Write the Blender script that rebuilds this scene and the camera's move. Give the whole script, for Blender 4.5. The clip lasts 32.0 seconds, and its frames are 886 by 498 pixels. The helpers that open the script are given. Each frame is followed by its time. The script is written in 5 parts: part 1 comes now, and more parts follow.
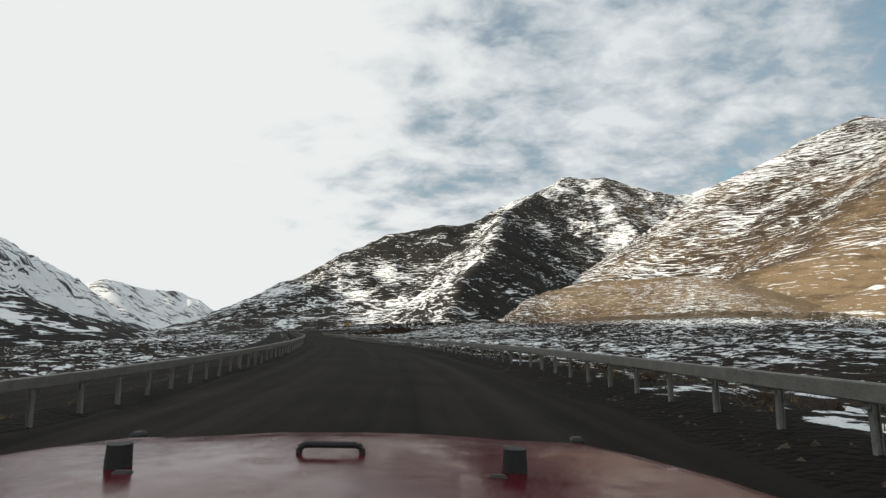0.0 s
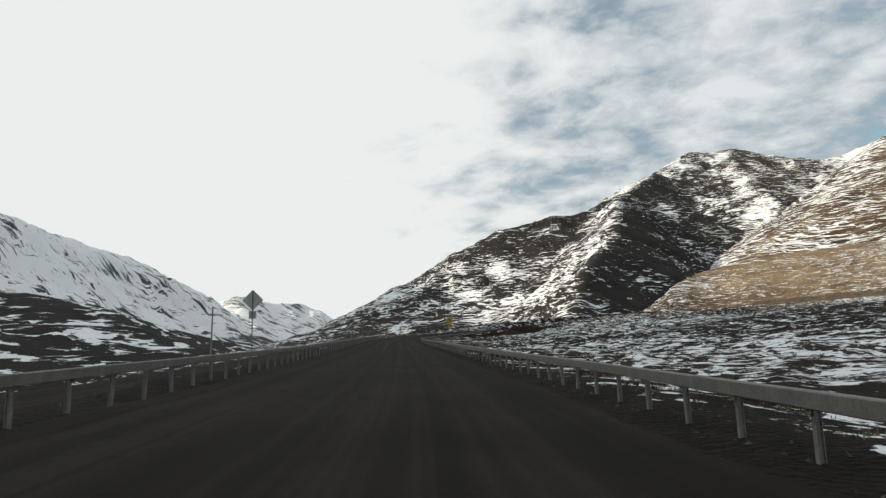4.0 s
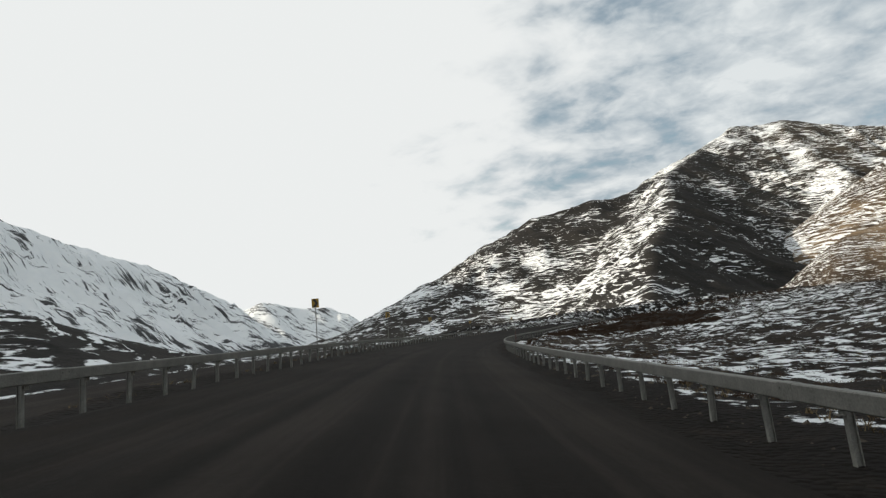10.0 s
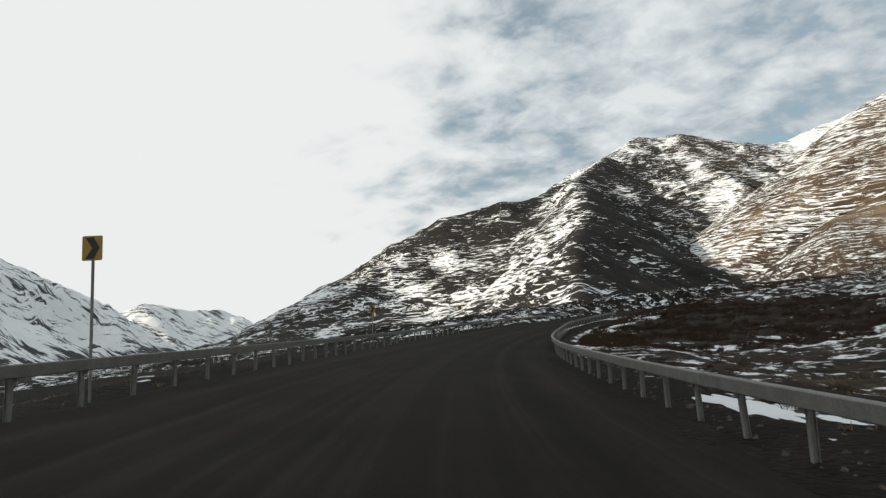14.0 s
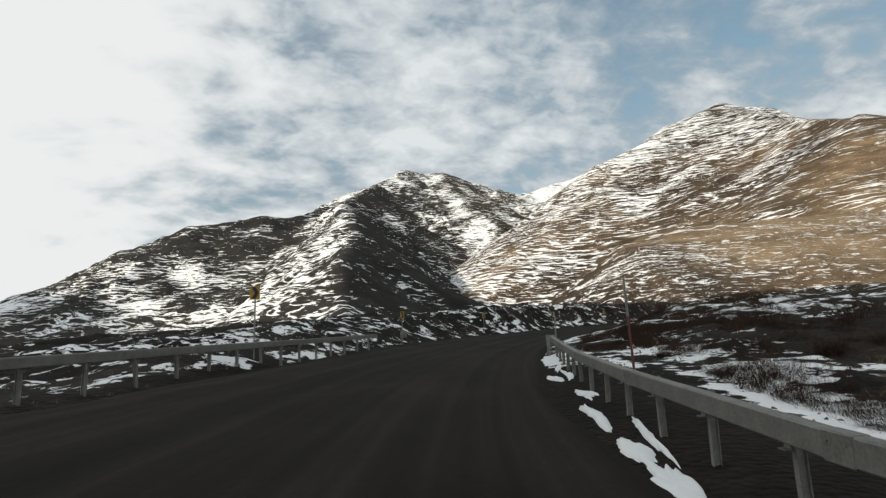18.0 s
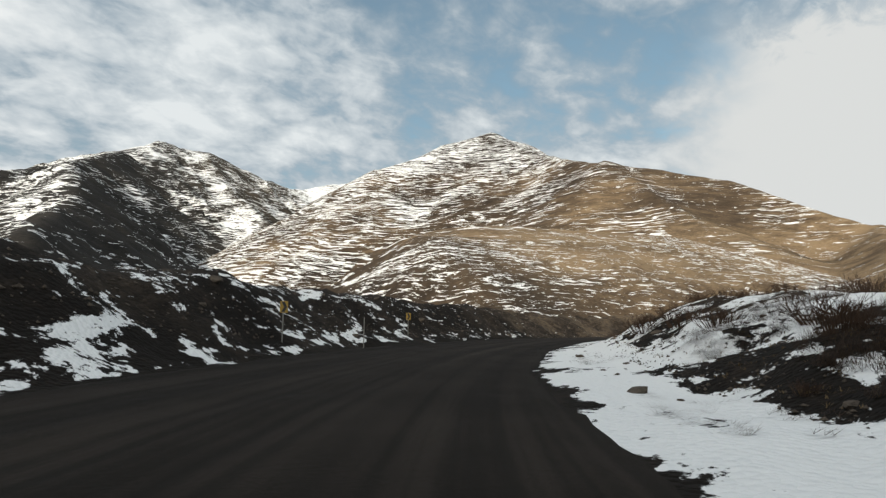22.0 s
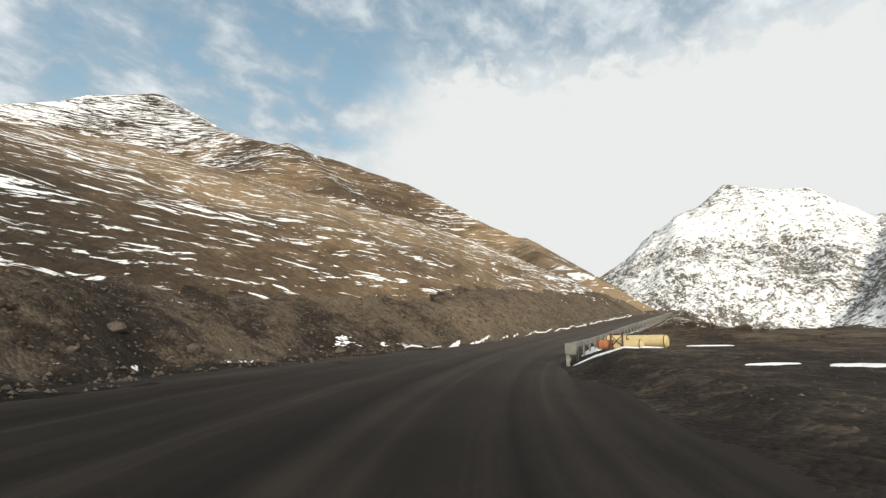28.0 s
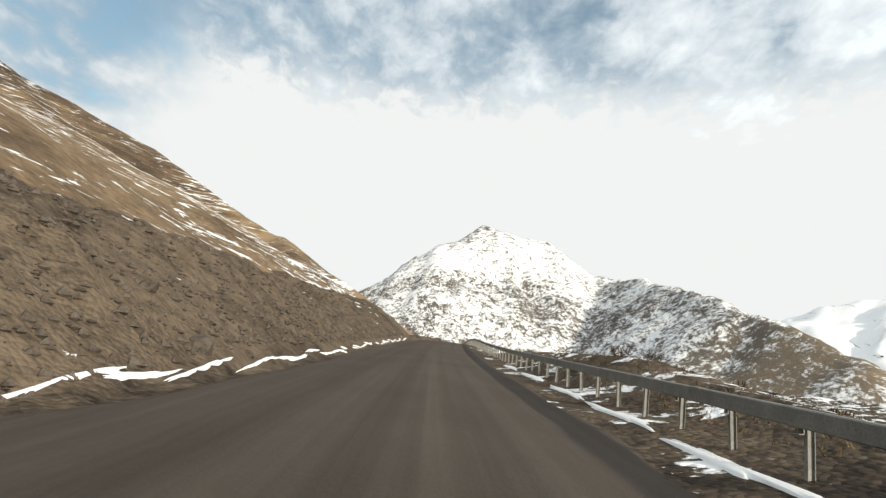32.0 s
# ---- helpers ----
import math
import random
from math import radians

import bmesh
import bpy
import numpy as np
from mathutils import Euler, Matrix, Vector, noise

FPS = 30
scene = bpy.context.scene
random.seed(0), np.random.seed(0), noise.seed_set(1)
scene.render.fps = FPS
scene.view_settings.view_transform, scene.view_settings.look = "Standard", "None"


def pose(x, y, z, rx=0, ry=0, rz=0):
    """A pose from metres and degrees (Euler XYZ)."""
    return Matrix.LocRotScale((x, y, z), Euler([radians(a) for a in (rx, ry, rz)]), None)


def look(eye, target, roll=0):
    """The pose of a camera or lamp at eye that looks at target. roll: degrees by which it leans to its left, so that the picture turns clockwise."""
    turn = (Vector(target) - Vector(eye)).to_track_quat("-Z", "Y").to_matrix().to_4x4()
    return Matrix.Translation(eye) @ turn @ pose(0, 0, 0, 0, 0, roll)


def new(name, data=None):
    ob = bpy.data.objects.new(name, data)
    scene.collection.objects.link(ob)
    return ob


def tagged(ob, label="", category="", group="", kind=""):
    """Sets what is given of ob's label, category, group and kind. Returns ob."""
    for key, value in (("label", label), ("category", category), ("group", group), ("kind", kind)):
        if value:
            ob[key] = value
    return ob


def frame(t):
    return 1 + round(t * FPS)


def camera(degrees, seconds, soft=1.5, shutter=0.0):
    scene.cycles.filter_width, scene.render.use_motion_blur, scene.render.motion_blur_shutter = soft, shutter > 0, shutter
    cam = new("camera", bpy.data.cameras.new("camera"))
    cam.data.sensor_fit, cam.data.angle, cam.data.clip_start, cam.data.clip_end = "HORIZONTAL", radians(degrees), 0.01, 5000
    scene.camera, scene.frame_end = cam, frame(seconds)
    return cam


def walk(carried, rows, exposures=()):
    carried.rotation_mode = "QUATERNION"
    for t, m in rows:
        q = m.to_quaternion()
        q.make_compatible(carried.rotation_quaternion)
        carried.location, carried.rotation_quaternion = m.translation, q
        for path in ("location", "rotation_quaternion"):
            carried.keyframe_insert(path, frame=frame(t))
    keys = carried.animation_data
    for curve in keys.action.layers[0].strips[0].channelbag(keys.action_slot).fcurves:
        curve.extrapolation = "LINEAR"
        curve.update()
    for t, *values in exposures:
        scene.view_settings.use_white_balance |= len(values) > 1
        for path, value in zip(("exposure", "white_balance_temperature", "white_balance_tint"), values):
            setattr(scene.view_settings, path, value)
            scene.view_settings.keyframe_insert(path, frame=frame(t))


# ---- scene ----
PATH = [
    (0, -0.00, -0.00, 1.60, 98.67, -0.91, -0.10),
    (0.5, -0.40, 9.40, 1.64, 98.68, -0.80, 1.46),
    (1, -1.05, 18.81, 1.69, 98.71, -0.33, 3.02),
    (1.5, -1.96, 28.21, 1.73, 98.81, 0.37, 4.68),
    (2, -3.13, 37.60, 1.78, 98.88, 0.91, 6.31),
    (2.5, -4.56, 47.01, 1.82, 98.89, 1.22, 7.81),
    (3, -6.23, 56.43, 1.86, 98.85, 1.33, 9.09),
    (3.5, -8.12, 65.89, 1.91, 98.85, 1.56, 10.30),
    (4, -10.22, 75.37, 1.95, 98.83, 1.87, 11.40),
    (4.5, -12.51, 84.89, 1.99, 98.81, 2.26, 12.48),
    (5, -14.98, 94.45, 2.04, 98.77, 2.30, 13.41),
    (5.5, -17.60, 104.06, 2.09, 98.76, 2.37, 14.05),
    (6, -20.33, 113.75, 2.14, 98.77, 2.47, 14.35),
    (6.5, -23.12, 123.53, 2.21, 98.78, 2.61, 14.39),
    (7, -25.95, 133.43, 2.28, 98.80, 3.04, 14.50),
    (7.5, -28.82, 143.43, 2.37, 98.82, 3.33, 14.61),
    (8, -31.74, 153.52, 2.47, 98.89, 3.58, 14.70),
    (8.5, -34.67, 163.66, 2.58, 98.98, 3.75, 14.84),
    (9, -37.59, 173.82, 2.68, 98.99, 3.68, 14.85),
    (9.5, -40.47, 183.91, 2.75, 99.01, 3.74, 14.73),
    (10, -43.27, 193.88, 2.85, 98.99, 3.94, 14.47),
    (10.5, -45.97, 203.79, 2.98, 98.96, 4.04, 14.00),
    (11, -48.52, 213.63, 3.11, 98.87, 4.16, 13.39),
    (11.5, -50.90, 223.43, 3.23, 98.80, 4.24, 12.56),
    (12, -53.09, 233.17, 3.33, 98.70, 4.15, 11.56),
    (12.5, -55.05, 242.86, 3.39, 98.60, 3.98, 10.31),
    (13, -56.75, 252.51, 3.45, 98.50, 3.70, 8.71),
    (13.5, -58.18, 262.14, 3.52, 98.56, 3.96, 6.93),
    (14, -59.29, 271.73, 3.61, 98.76, 3.90, 4.90),
    (14.5, -60.06, 281.25, 3.72, 98.90, 3.91, 2.63),
    (15, -60.44, 290.67, 3.85, 98.99, 3.95, 0.07),
    (15.5, -60.39, 299.95, 4.00, 99.02, 4.04, -2.75),
    (16, -59.90, 309.04, 4.17, 99.15, 4.17, -5.70),
    (16.5, -58.96, 317.93, 4.38, 99.38, 4.23, -8.77),
    (17, -57.57, 326.56, 4.64, 99.60, 4.12, -11.94),
    (17.5, -55.71, 334.94, 4.95, 99.83, 3.62, -15.38),
    (18, -53.35, 343.02, 5.30, 99.98, 2.84, -19.12),
    (18.5, -50.50, 350.81, 5.65, 100.11, 1.90, -22.81),
    (19, -47.20, 358.30, 5.98, 100.07, 0.53, -26.28),
    (19.5, -43.51, 365.47, 6.34, 100.28, 0.52, -29.21),
    (20, -39.52, 372.24, 6.70, 100.29, 0.41, -32.13),
    (20.5, -35.24, 378.64, 7.03, 100.17, 0.13, -35.02),
    (21, -30.72, 384.71, 7.32, 100.04, -0.12, -37.74),
    (21.5, -25.99, 390.48, 7.62, 99.93, -0.06, -40.33),
    (22, -21.11, 395.94, 7.92, 99.85, 0.03, -42.87),
    (22.5, -16.16, 401.00, 8.22, 99.77, 0.22, -45.26),
    (23, -11.16, 405.68, 8.51, 99.67, 1.14, -47.72),
    (23.5, -6.10, 410.01, 8.69, 99.81, 0.59, -50.44),
    (24, -0.98, 414.03, 8.89, 99.88, 0.49, -53.01),
    (24.5, 4.23, 417.77, 9.12, 99.95, 0.55, -55.56),
    (25, 9.51, 421.24, 9.35, 99.92, 0.30, -58.17),
    (25.5, 14.92, 424.44, 9.61, 99.90, 0.25, -60.90),
    (26, 20.46, 427.37, 9.85, 99.67, 0.44, -63.60),
    (26.5, 26.13, 430.01, 10.07, 99.57, 0.48, -66.35),
    (27, 31.93, 432.37, 10.26, 99.51, 0.50, -69.17),
    (27.5, 37.85, 434.42, 10.43, 99.44, 0.70, -72.07),
    (28, 43.88, 436.16, 10.61, 99.55, 0.13, -75.25),
    (28.5, 50.01, 437.55, 10.79, 99.76, -0.47, -78.55),
    (29, 56.21, 438.61, 10.97, 100.08, -0.95, -82.02),
    (29.5, 62.40, 439.28, 11.17, 100.44, -1.32, -85.73),
    (30, 68.59, 439.59, 11.44, 100.78, -1.84, -89.46),
    (30.5, 74.73, 439.54, 11.76, 101.09, -2.84, -92.93),
    (31, 80.77, 439.20, 12.06, 101.55, -3.69, -96.02),
    (31.5, 86.72, 438.61, 12.36, 101.90, -4.93, -98.52),
    (32, 92.56, 437.85, 12.65, 102.22, -5.98, -100.47),
]
cam = camera(75.57, 32.0, 1.35)
EXPOSURES = [(0, 0.0), (20, 0.0), (22, 0.06), (25, 0.14), (28, 0.28), (32, 0.38)]
walk(cam, [(t, pose(*p)) for t, *p in PATH], EXPOSURES)


def part(name, bm, material, parent=None, label="", smooth=False):
    """Link a bmesh (or a ready mesh) as one mesh object under a thing."""
    if isinstance(bm, bpy.types.Mesh):
        me = bm
    else:
        me = bpy.data.meshes.new(name)
        bm.to_mesh(me)
        bm.free()
        if material:
            me.materials.append(material)
        if smooth:
            me.shade_smooth()
    ob = new(name, me)
    if parent:
        ob.parent = parent
    if label:
        ob["label"] = label
    return ob


# ---- world, sun ----
SUN_AZ, SUN_EL = 118.0, 14.0      # degrees to the left of +y, and up
sun_dir = Vector((-math.sin(radians(SUN_AZ)) * math.cos(radians(SUN_EL)),
                  math.cos(radians(SUN_AZ)) * math.cos(radians(SUN_EL)), math.sin(radians(SUN_EL))))
sun = new("sun", bpy.data.lights.new("sun", "SUN"))
sun.data.energy, sun.data.angle, sun.data.color = 4.2, radians(1.2), (1.0, 0.90, 0.74)
sun.matrix_world = look((0, 0, 300), tuple(Vector((0, 0, 300)) - sun_dir))


class Net:
    """Short hand for building node trees."""

    def __init__(self, tree):
        self.t = tree

    def n(self, kind, **kw):
        nd = self.t.nodes.new(kind)
        for k, v in kw.items():
            if k.startswith("_"):
                nd.inputs[k[1:].replace("_", " ")].default_value = v
            else:
                setattr(nd, k, v)
        return nd

    def l(self, a, b):
        self.t.links.new(a, b)

    def noise(self, vec, scale, detail=4.0, rough=0.55, dist=0.0):
        nd = self.n("ShaderNodeTexNoise", _Scale=scale, _Detail=detail, _Roughness=rough, _Distortion=dist)
        self.l(vec, nd.inputs["Vector"])
        return nd.outputs["Fac"]

    def ramp(self, fac, *stops, interp="LINEAR"):
        nd = self.n("ShaderNodeValToRGB")
        nd.color_ramp.interpolation = interp
        el = nd.color_ramp.elements
        while len(el) < len(stops):
            el.new(0.5)
        for e, (p, c) in zip(el, stops):
            e.position, e.color = p, (c, c, c, 1) if isinstance(c, (int, float)) else (*c, 1)
        self.l(fac, nd.inputs[0])
        return nd.outputs["Color"]

    def math(self, op, a, b=None, c=None, clamp=False):
        nd = self.n("ShaderNodeMath", operation=op, use_clamp=clamp)
        for i, v in enumerate((a, b, c)):
            if v is None:
                continue
            if isinstance(v, (int, float)):
                nd.inputs[i].default_value = v
            else:
                self.l(v, nd.inputs[i])
        return nd.outputs[0]

    def mix(self, fac, a, b, blend="MIX"):
        nd = self.n("ShaderNodeMix", data_type="RGBA", blend_type=blend)
        for i, v in ((0, fac), (6, a), (7, b)):
            if isinstance(v, (int, float)):
                nd.inputs[i].default_value = v
            elif isinstance(v, tuple):
                nd.inputs[i].default_value = (*v, 1)
            else:
                self.l(v, nd.inputs[i])
        return nd.outputs[2]

    def scaled(self, vec, x, y, z, loc=(0, 0, 0), rz=0.0):
        nd = self.n("ShaderNodeMapping")
        nd.inputs["Scale"].default_value = (x, y, z)
        nd.inputs["Location"].default_value = loc
        nd.inputs["Rotation"].default_value = (0, 0, rz)
        self.l(vec, nd.inputs["Vector"])
        return nd.outputs[0]


world = bpy.data.worlds.new("sky")
scene.world = world
world.use_nodes = True
W = Net(world.node_tree)
world.node_tree.nodes.clear()
sky = W.n("ShaderNodeTexSky", sky_type="NISHITA", sun_disc=False)
sky.sun_elevation, sky.sun_rotation = radians(SUN_EL), radians(-SUN_AZ)
sky.air_density, sky.dust_density = 1.0, 0.6
tc = W.n("ShaderNodeTexCoord")
dirn = tc.outputs["Generated"]
sep = W.n("ShaderNodeSeparateXYZ")
W.l(dirn, sep.inputs[0])
# clouds lie on a flat layer: direction divided by its height
hgt = W.math("ADD", W.math("MAXIMUM", sep.outputs[2], 0.0), 0.30)
lay = W.n("ShaderNodeVectorMath", operation="DIVIDE")
W.l(dirn, lay.inputs[0])
comb = W.n("ShaderNodeCombineXYZ")
for i in range(3):
    W.l(hgt, comb.inputs[i])
W.l(comb.outputs[0], lay.inputs[1])
flat = W.scaled(lay.outputs[0], 1, 1, 0)
big = W.noise(W.scaled(flat, 1.2, 1.2, 1, (3.1, 1.7, 0)), 1.0, 3, 0.5, 0.2)
mid = W.noise(W.scaled(flat, 4.6, 5.6, 1, (0.4, 4.2, 0), 0.5), 1.3, 4, 0.55, 0.25)
fine = W.noise(W.scaled(flat, 12, 15, 1, (7.4, 2.2, 0), 0.5), 1.2, 5, 0.6, 0.4)


def toward(az, el):
    v = W.n("ShaderNodeVectorMath", operation="DOT_PRODUCT")
    W.l(dirn, v.inputs[0])
    v.inputs[1].default_value = (-math.sin(radians(az)) * math.cos(radians(el)), math.cos(radians(az)) * math.cos(radians(el)), math.sin(radians(el)))
    return v.outputs["Value"]


def span(value, a, b, lo=0.0, hi=1.0):
    nd = W.n("ShaderNodeMapRange", interpolation_type="SMOOTHSTEP", _From_Min=a, _From_Max=b, _To_Min=lo, _To_Max=hi)
    W.l(value, nd.inputs["Value"])
    return nd.outputs[0]


# bright veils of thin cloud on both sides of a bluer lane
ragged = W.math("ADD", W.math("MULTIPLY", W.math("SUBTRACT", mid, 0.5), 0.45), W.math("MULTIPLY", W.math("SUBTRACT", big, 0.5), 0.5))
veil_a = span(W.math("ADD", toward(78, 14), ragged), 0.12, 0.42)
veil_b = W.math("MULTIPLY", span(W.math("ADD", sep.outputs[2], W.math("ADD", W.math("MULTIPLY", ragged, 0.30), W.math("MULTIPLY", W.math("SUBTRACT", fine, 0.5), 0.16))), 0.482, 0.412),
                span(W.math("ADD", toward(-115, 0), W.math("MULTIPLY", ragged, 0.25)), 0.56, 0.70))
dens = W.math("ADD", W.math("MULTIPLY", big, 0.50), W.math("ADD", W.math("MULTIPLY", mid, 0.60), W.math("MULTIPLY", fine, 0.30)))
# a bluer hole overhead
dens = W.math("SUBTRACT", dens, span(toward(-66, 45), 0.70, 1.0, 0.0, 0.12))
cover = span(dens, 0.40, 0.68)
cloud = W.ramp(W.math("MULTIPLY", dens, 0.8), (0.36, (0.235, 0.31, 0.375)), (0.48, (0.37, 0.44, 0.495)), (0.66, (0.74, 0.78, 0.79)))
blue = W.mix(1.0, sky.outputs[0], (0.122, 0.136, 0.122), "MULTIPLY")
blue = W.mix(0.08, blue, (0.7, 0.75, 0.78))
col = W.mix(cover, blue, cloud)
col = W.mix(veil_a, col, (0.835, 0.855, 0.85))
col = W.mix(veil_b, col, (0.68, 0.695, 0.685))
bg = W.n("ShaderNodeBackground", _Strength=1.0)
W.l(col, bg.inputs[0])
wo = W.n("ShaderNodeOutputWorld")
W.l(bg.outputs[0], wo.inputs[0])


# ---- materials ----
def material(name, rough=0.8, metal=0.0):
    m = bpy.data.materials.new(name)
    m.use_nodes = True
    net = Net(m.node_tree)
    b = m.node_tree.nodes["Principled BSDF"]
    b.inputs["Roughness"].default_value, b.inputs["Metallic"].default_value = rough, metal
    if rough >= 0.85:
        b.inputs["Specular IOR Level"].default_value = 0.08      # earth and loose stone scarcely shine
    net.b = b
    net.geo = net.n("ShaderNodeNewGeometry")
    net.pos = net.geo.outputs["Position"]
    return m, net


def bump(net, height, strength, distance):
    nd = net.n("ShaderNodeBump", _Strength=strength, _Distance=distance)
    net.l(height, nd.inputs["Height"])
    net.l(nd.outputs[0], net.b.inputs["Normal"])


def plain(name, a, b, rough=0.6, metal=0.0, scale=6.0, bumpy=0.15):
    """Two tones mixed by a coarse and a fine grain, with a slight relief."""
    m, net = material(name, rough, metal)
    tco = net.n("ShaderNodeTexCoord").outputs["Object"]
    f = net.math("MULTIPLY", net.math("ADD", net.noise(tco, scale, 5, 0.6), net.noise(tco, scale * 9, 3, 0.6)), 0.5)
    net.l(net.ramp(f, (0.38, a), (0.62, b)), net.b.inputs["Base Color"])
    if bumpy:
        bump(net, f, bumpy, 0.01)
    return m


SNOW = (0.84, 0.845, 0.83)


def slope_material(name, dark, mid, light, streak, level, soft, terraces=0.0, patch=0.35, relief=1.2, sway=22.0, ragged=0.58, fine=0.46, broad=0.0, mottle=0.5, close=False):
    """Mountain ground: rock and tundra with snow lying in streaks along the contour. streak: (across, down) sizes in metres;
    level: how much noise is needed for snow; patch: how strongly it varies over hundreds of metres."""
    m, net = material(name, 0.9)
    pos = net.pos
    warp = net.n("ShaderNodeVectorMath", operation="ADD")
    wn = net.n("ShaderNodeTexNoise", _Scale=0.012, _Detail=3.0)
    net.l(pos, wn.inputs["Vector"])
    ws = net.n("ShaderNodeVectorMath", operation="MULTIPLY")
    net.l(wn.outputs["Color"], ws.inputs[0])
    ws.inputs[1].default_value = (22.0, 22.0, sway)
    start = pos
    if broad:      # the streaks rise and dip over hundreds of metres
        bn = net.noise(pos, 0.0032, 2, 0.5)
        tilt = net.n("ShaderNodeCombineXYZ")
        net.l(net.math("MULTIPLY", bn, broad), tilt.inputs[2])
        shift = net.n("ShaderNodeVectorMath", operation="ADD")
        net.l(pos, shift.inputs[0])
        net.l(tilt.outputs[0], shift.inputs[1])
        start = shift.outputs[0]
    net.l(start, warp.inputs[0])
    net.l(ws.outputs[0], warp.inputs[1])
    p = warp.outputs[0]
    sx, sy, d = streak if len(streak) == 3 else (streak[0], *streak)
    s1 = net.noise(net.scaled(p, 1 / sx, 1 / sy, 1 / d), 1.0, 5, ragged, 0.25)
    s2 = net.noise(net.scaled(p, 3.4 / sx, 3.4 / sy, 2.4 / d), 1.0, 5, 0.66, 0.2)
    s3 = net.noise(pos, 0.011, 4, 0.55)
    cov = net.n("ShaderNodeAttribute", attribute_name="snow").outputs["Fac"]
    f = net.math("ADD", net.math("MULTIPLY", s1, 1 - fine), net.math("ADD", net.math("MULTIPLY", s2, fine), net.math("MULTIPLY", net.math("SUBTRACT", s3, 0.5), patch)))
    if close:      # small drifts on the open slope beside the road
        near = net.n("ShaderNodeAttribute", attribute_name="near").outputs["Fac"]
        wob = net.math("MULTIPLY", net.noise(pos, 0.06, 3, 0.55), 5.0)
        lift = net.n("ShaderNodeCombineXYZ")
        net.l(wob, lift.inputs[2])
        moved = net.n("ShaderNodeVectorMath", operation="ADD")
        net.l(pos, moved.inputs[0])
        net.l(lift.outputs[0], moved.inputs[1])
        q1 = net.noise(net.scaled(moved.outputs[0], 0.15, 0.15, 1.7), 1.0, 5, 0.62, 0.3)
        q2 = net.noise(net.scaled(moved.outputs[0], 0.6, 0.6, 3.8, (5, 1, 3)), 1.0, 4, 0.62, 0.3)
        small = net.math("ADD", net.math("MULTIPLY", q1, 0.60), net.math("ADD", net.math("MULTIPLY", q2, 0.42), net.math("MULTIPLY", net.math("SUBTRACT", s3, 0.5), 0.2)))
        f = net.math("ADD", net.math("MULTIPLY", f, net.math("SUBTRACT", 1.0, near)), net.math("MULTIPLY", small, near))
    if terraces:      # thin unbroken lines of drift along the contour
        s4 = net.noise(net.scaled(p, 0.8 / sx, 0.8 / sy, 0.5 / d, (4, 9, 2)), 1.0, 4, 0.5, 0.3)
        line = net.math("SUBTRACT", 0.115, net.math("MULTIPLY", net.math("ABSOLUTE", net.math("SUBTRACT", s4, 0.5)), 2.4))
        gain = net.math("MULTIPLY", net.math("SUBTRACT", 1.0, near), terraces) if close else terraces
        f = net.math("ADD", f, net.math("MULTIPLY", net.math("MAXIMUM", line, -0.05), gain))
    f = net.math("ADD", f, net.math("SUBTRACT", cov, 0.5))
    mask = net.n("ShaderNodeMapRange", interpolation_type="SMOOTHSTEP", _From_Min=level - soft, _From_Max=level + soft)
    net.l(f, mask.inputs["Value"])
    tint = net.n("ShaderNodeAttribute", attribute_name="tint").outputs["Fac"]
    g = net.noise(pos, 0.35, 6, 0.65)
    g2 = net.noise(net.scaled(p, 0.03, 0.03, 0.11), 1.0, 4, 0.6)
    tone = net.math("ADD", tint, net.math("ADD", net.math("MULTIPLY", net.math("SUBTRACT", g, 0.5), 0.55), net.math("MULTIPLY", net.math("SUBTRACT", g2, 0.5), mottle)))
    if relief < 1:      # stones and clods of many sizes
        vor = net.n("ShaderNodeTexVoronoi", _Scale=6.5, _Randomness=1.0)
        net.l(pos, vor.inputs["Vector"])
        vsep = net.n("ShaderNodeSeparateColor")
        net.l(vor.outputs["Color"], vsep.inputs[0])
        lumps = net.noise(pos, 1.1, 6, 0.66, 0.4)
        tone = net.math("ADD", tone, net.math("ADD", net.math("MULTIPLY", net.math("SUBTRACT", vsep.outputs[0], 0.5), 0.14), net.math("MULTIPLY", net.math("SUBTRACT", lumps, 0.5), 0.8)))
    earth = net.ramp(tone, (0.15, dark), (0.5, mid), (0.85, light))
    fleck = net.noise(pos, 1.6, 4, 0.7)
    earth = net.mix(net.ramp(fleck, (0.35, 0.45), (0.62, 0.0)), earth, tuple(c * 0.35 for c in dark))
    snow = net.mix(net.noise(pos, 0.05, 3), (0.74, 0.76, 0.77), SNOW)
    net.l(net.mix(mask.outputs[0], earth, snow), net.b.inputs["Base Color"])
    if relief < 1:
        g = net.math("SUBTRACT", g, net.math("MULTIPLY", vor.outputs["Distance"], 0.4))
    bump(net, net.math("ADD", net.math("MULTIPLY", g, 0.6), net.math("MULTIPLY", s2, 0.8 if relief > 1 else 0.25)), 0.6, relief)
    return m


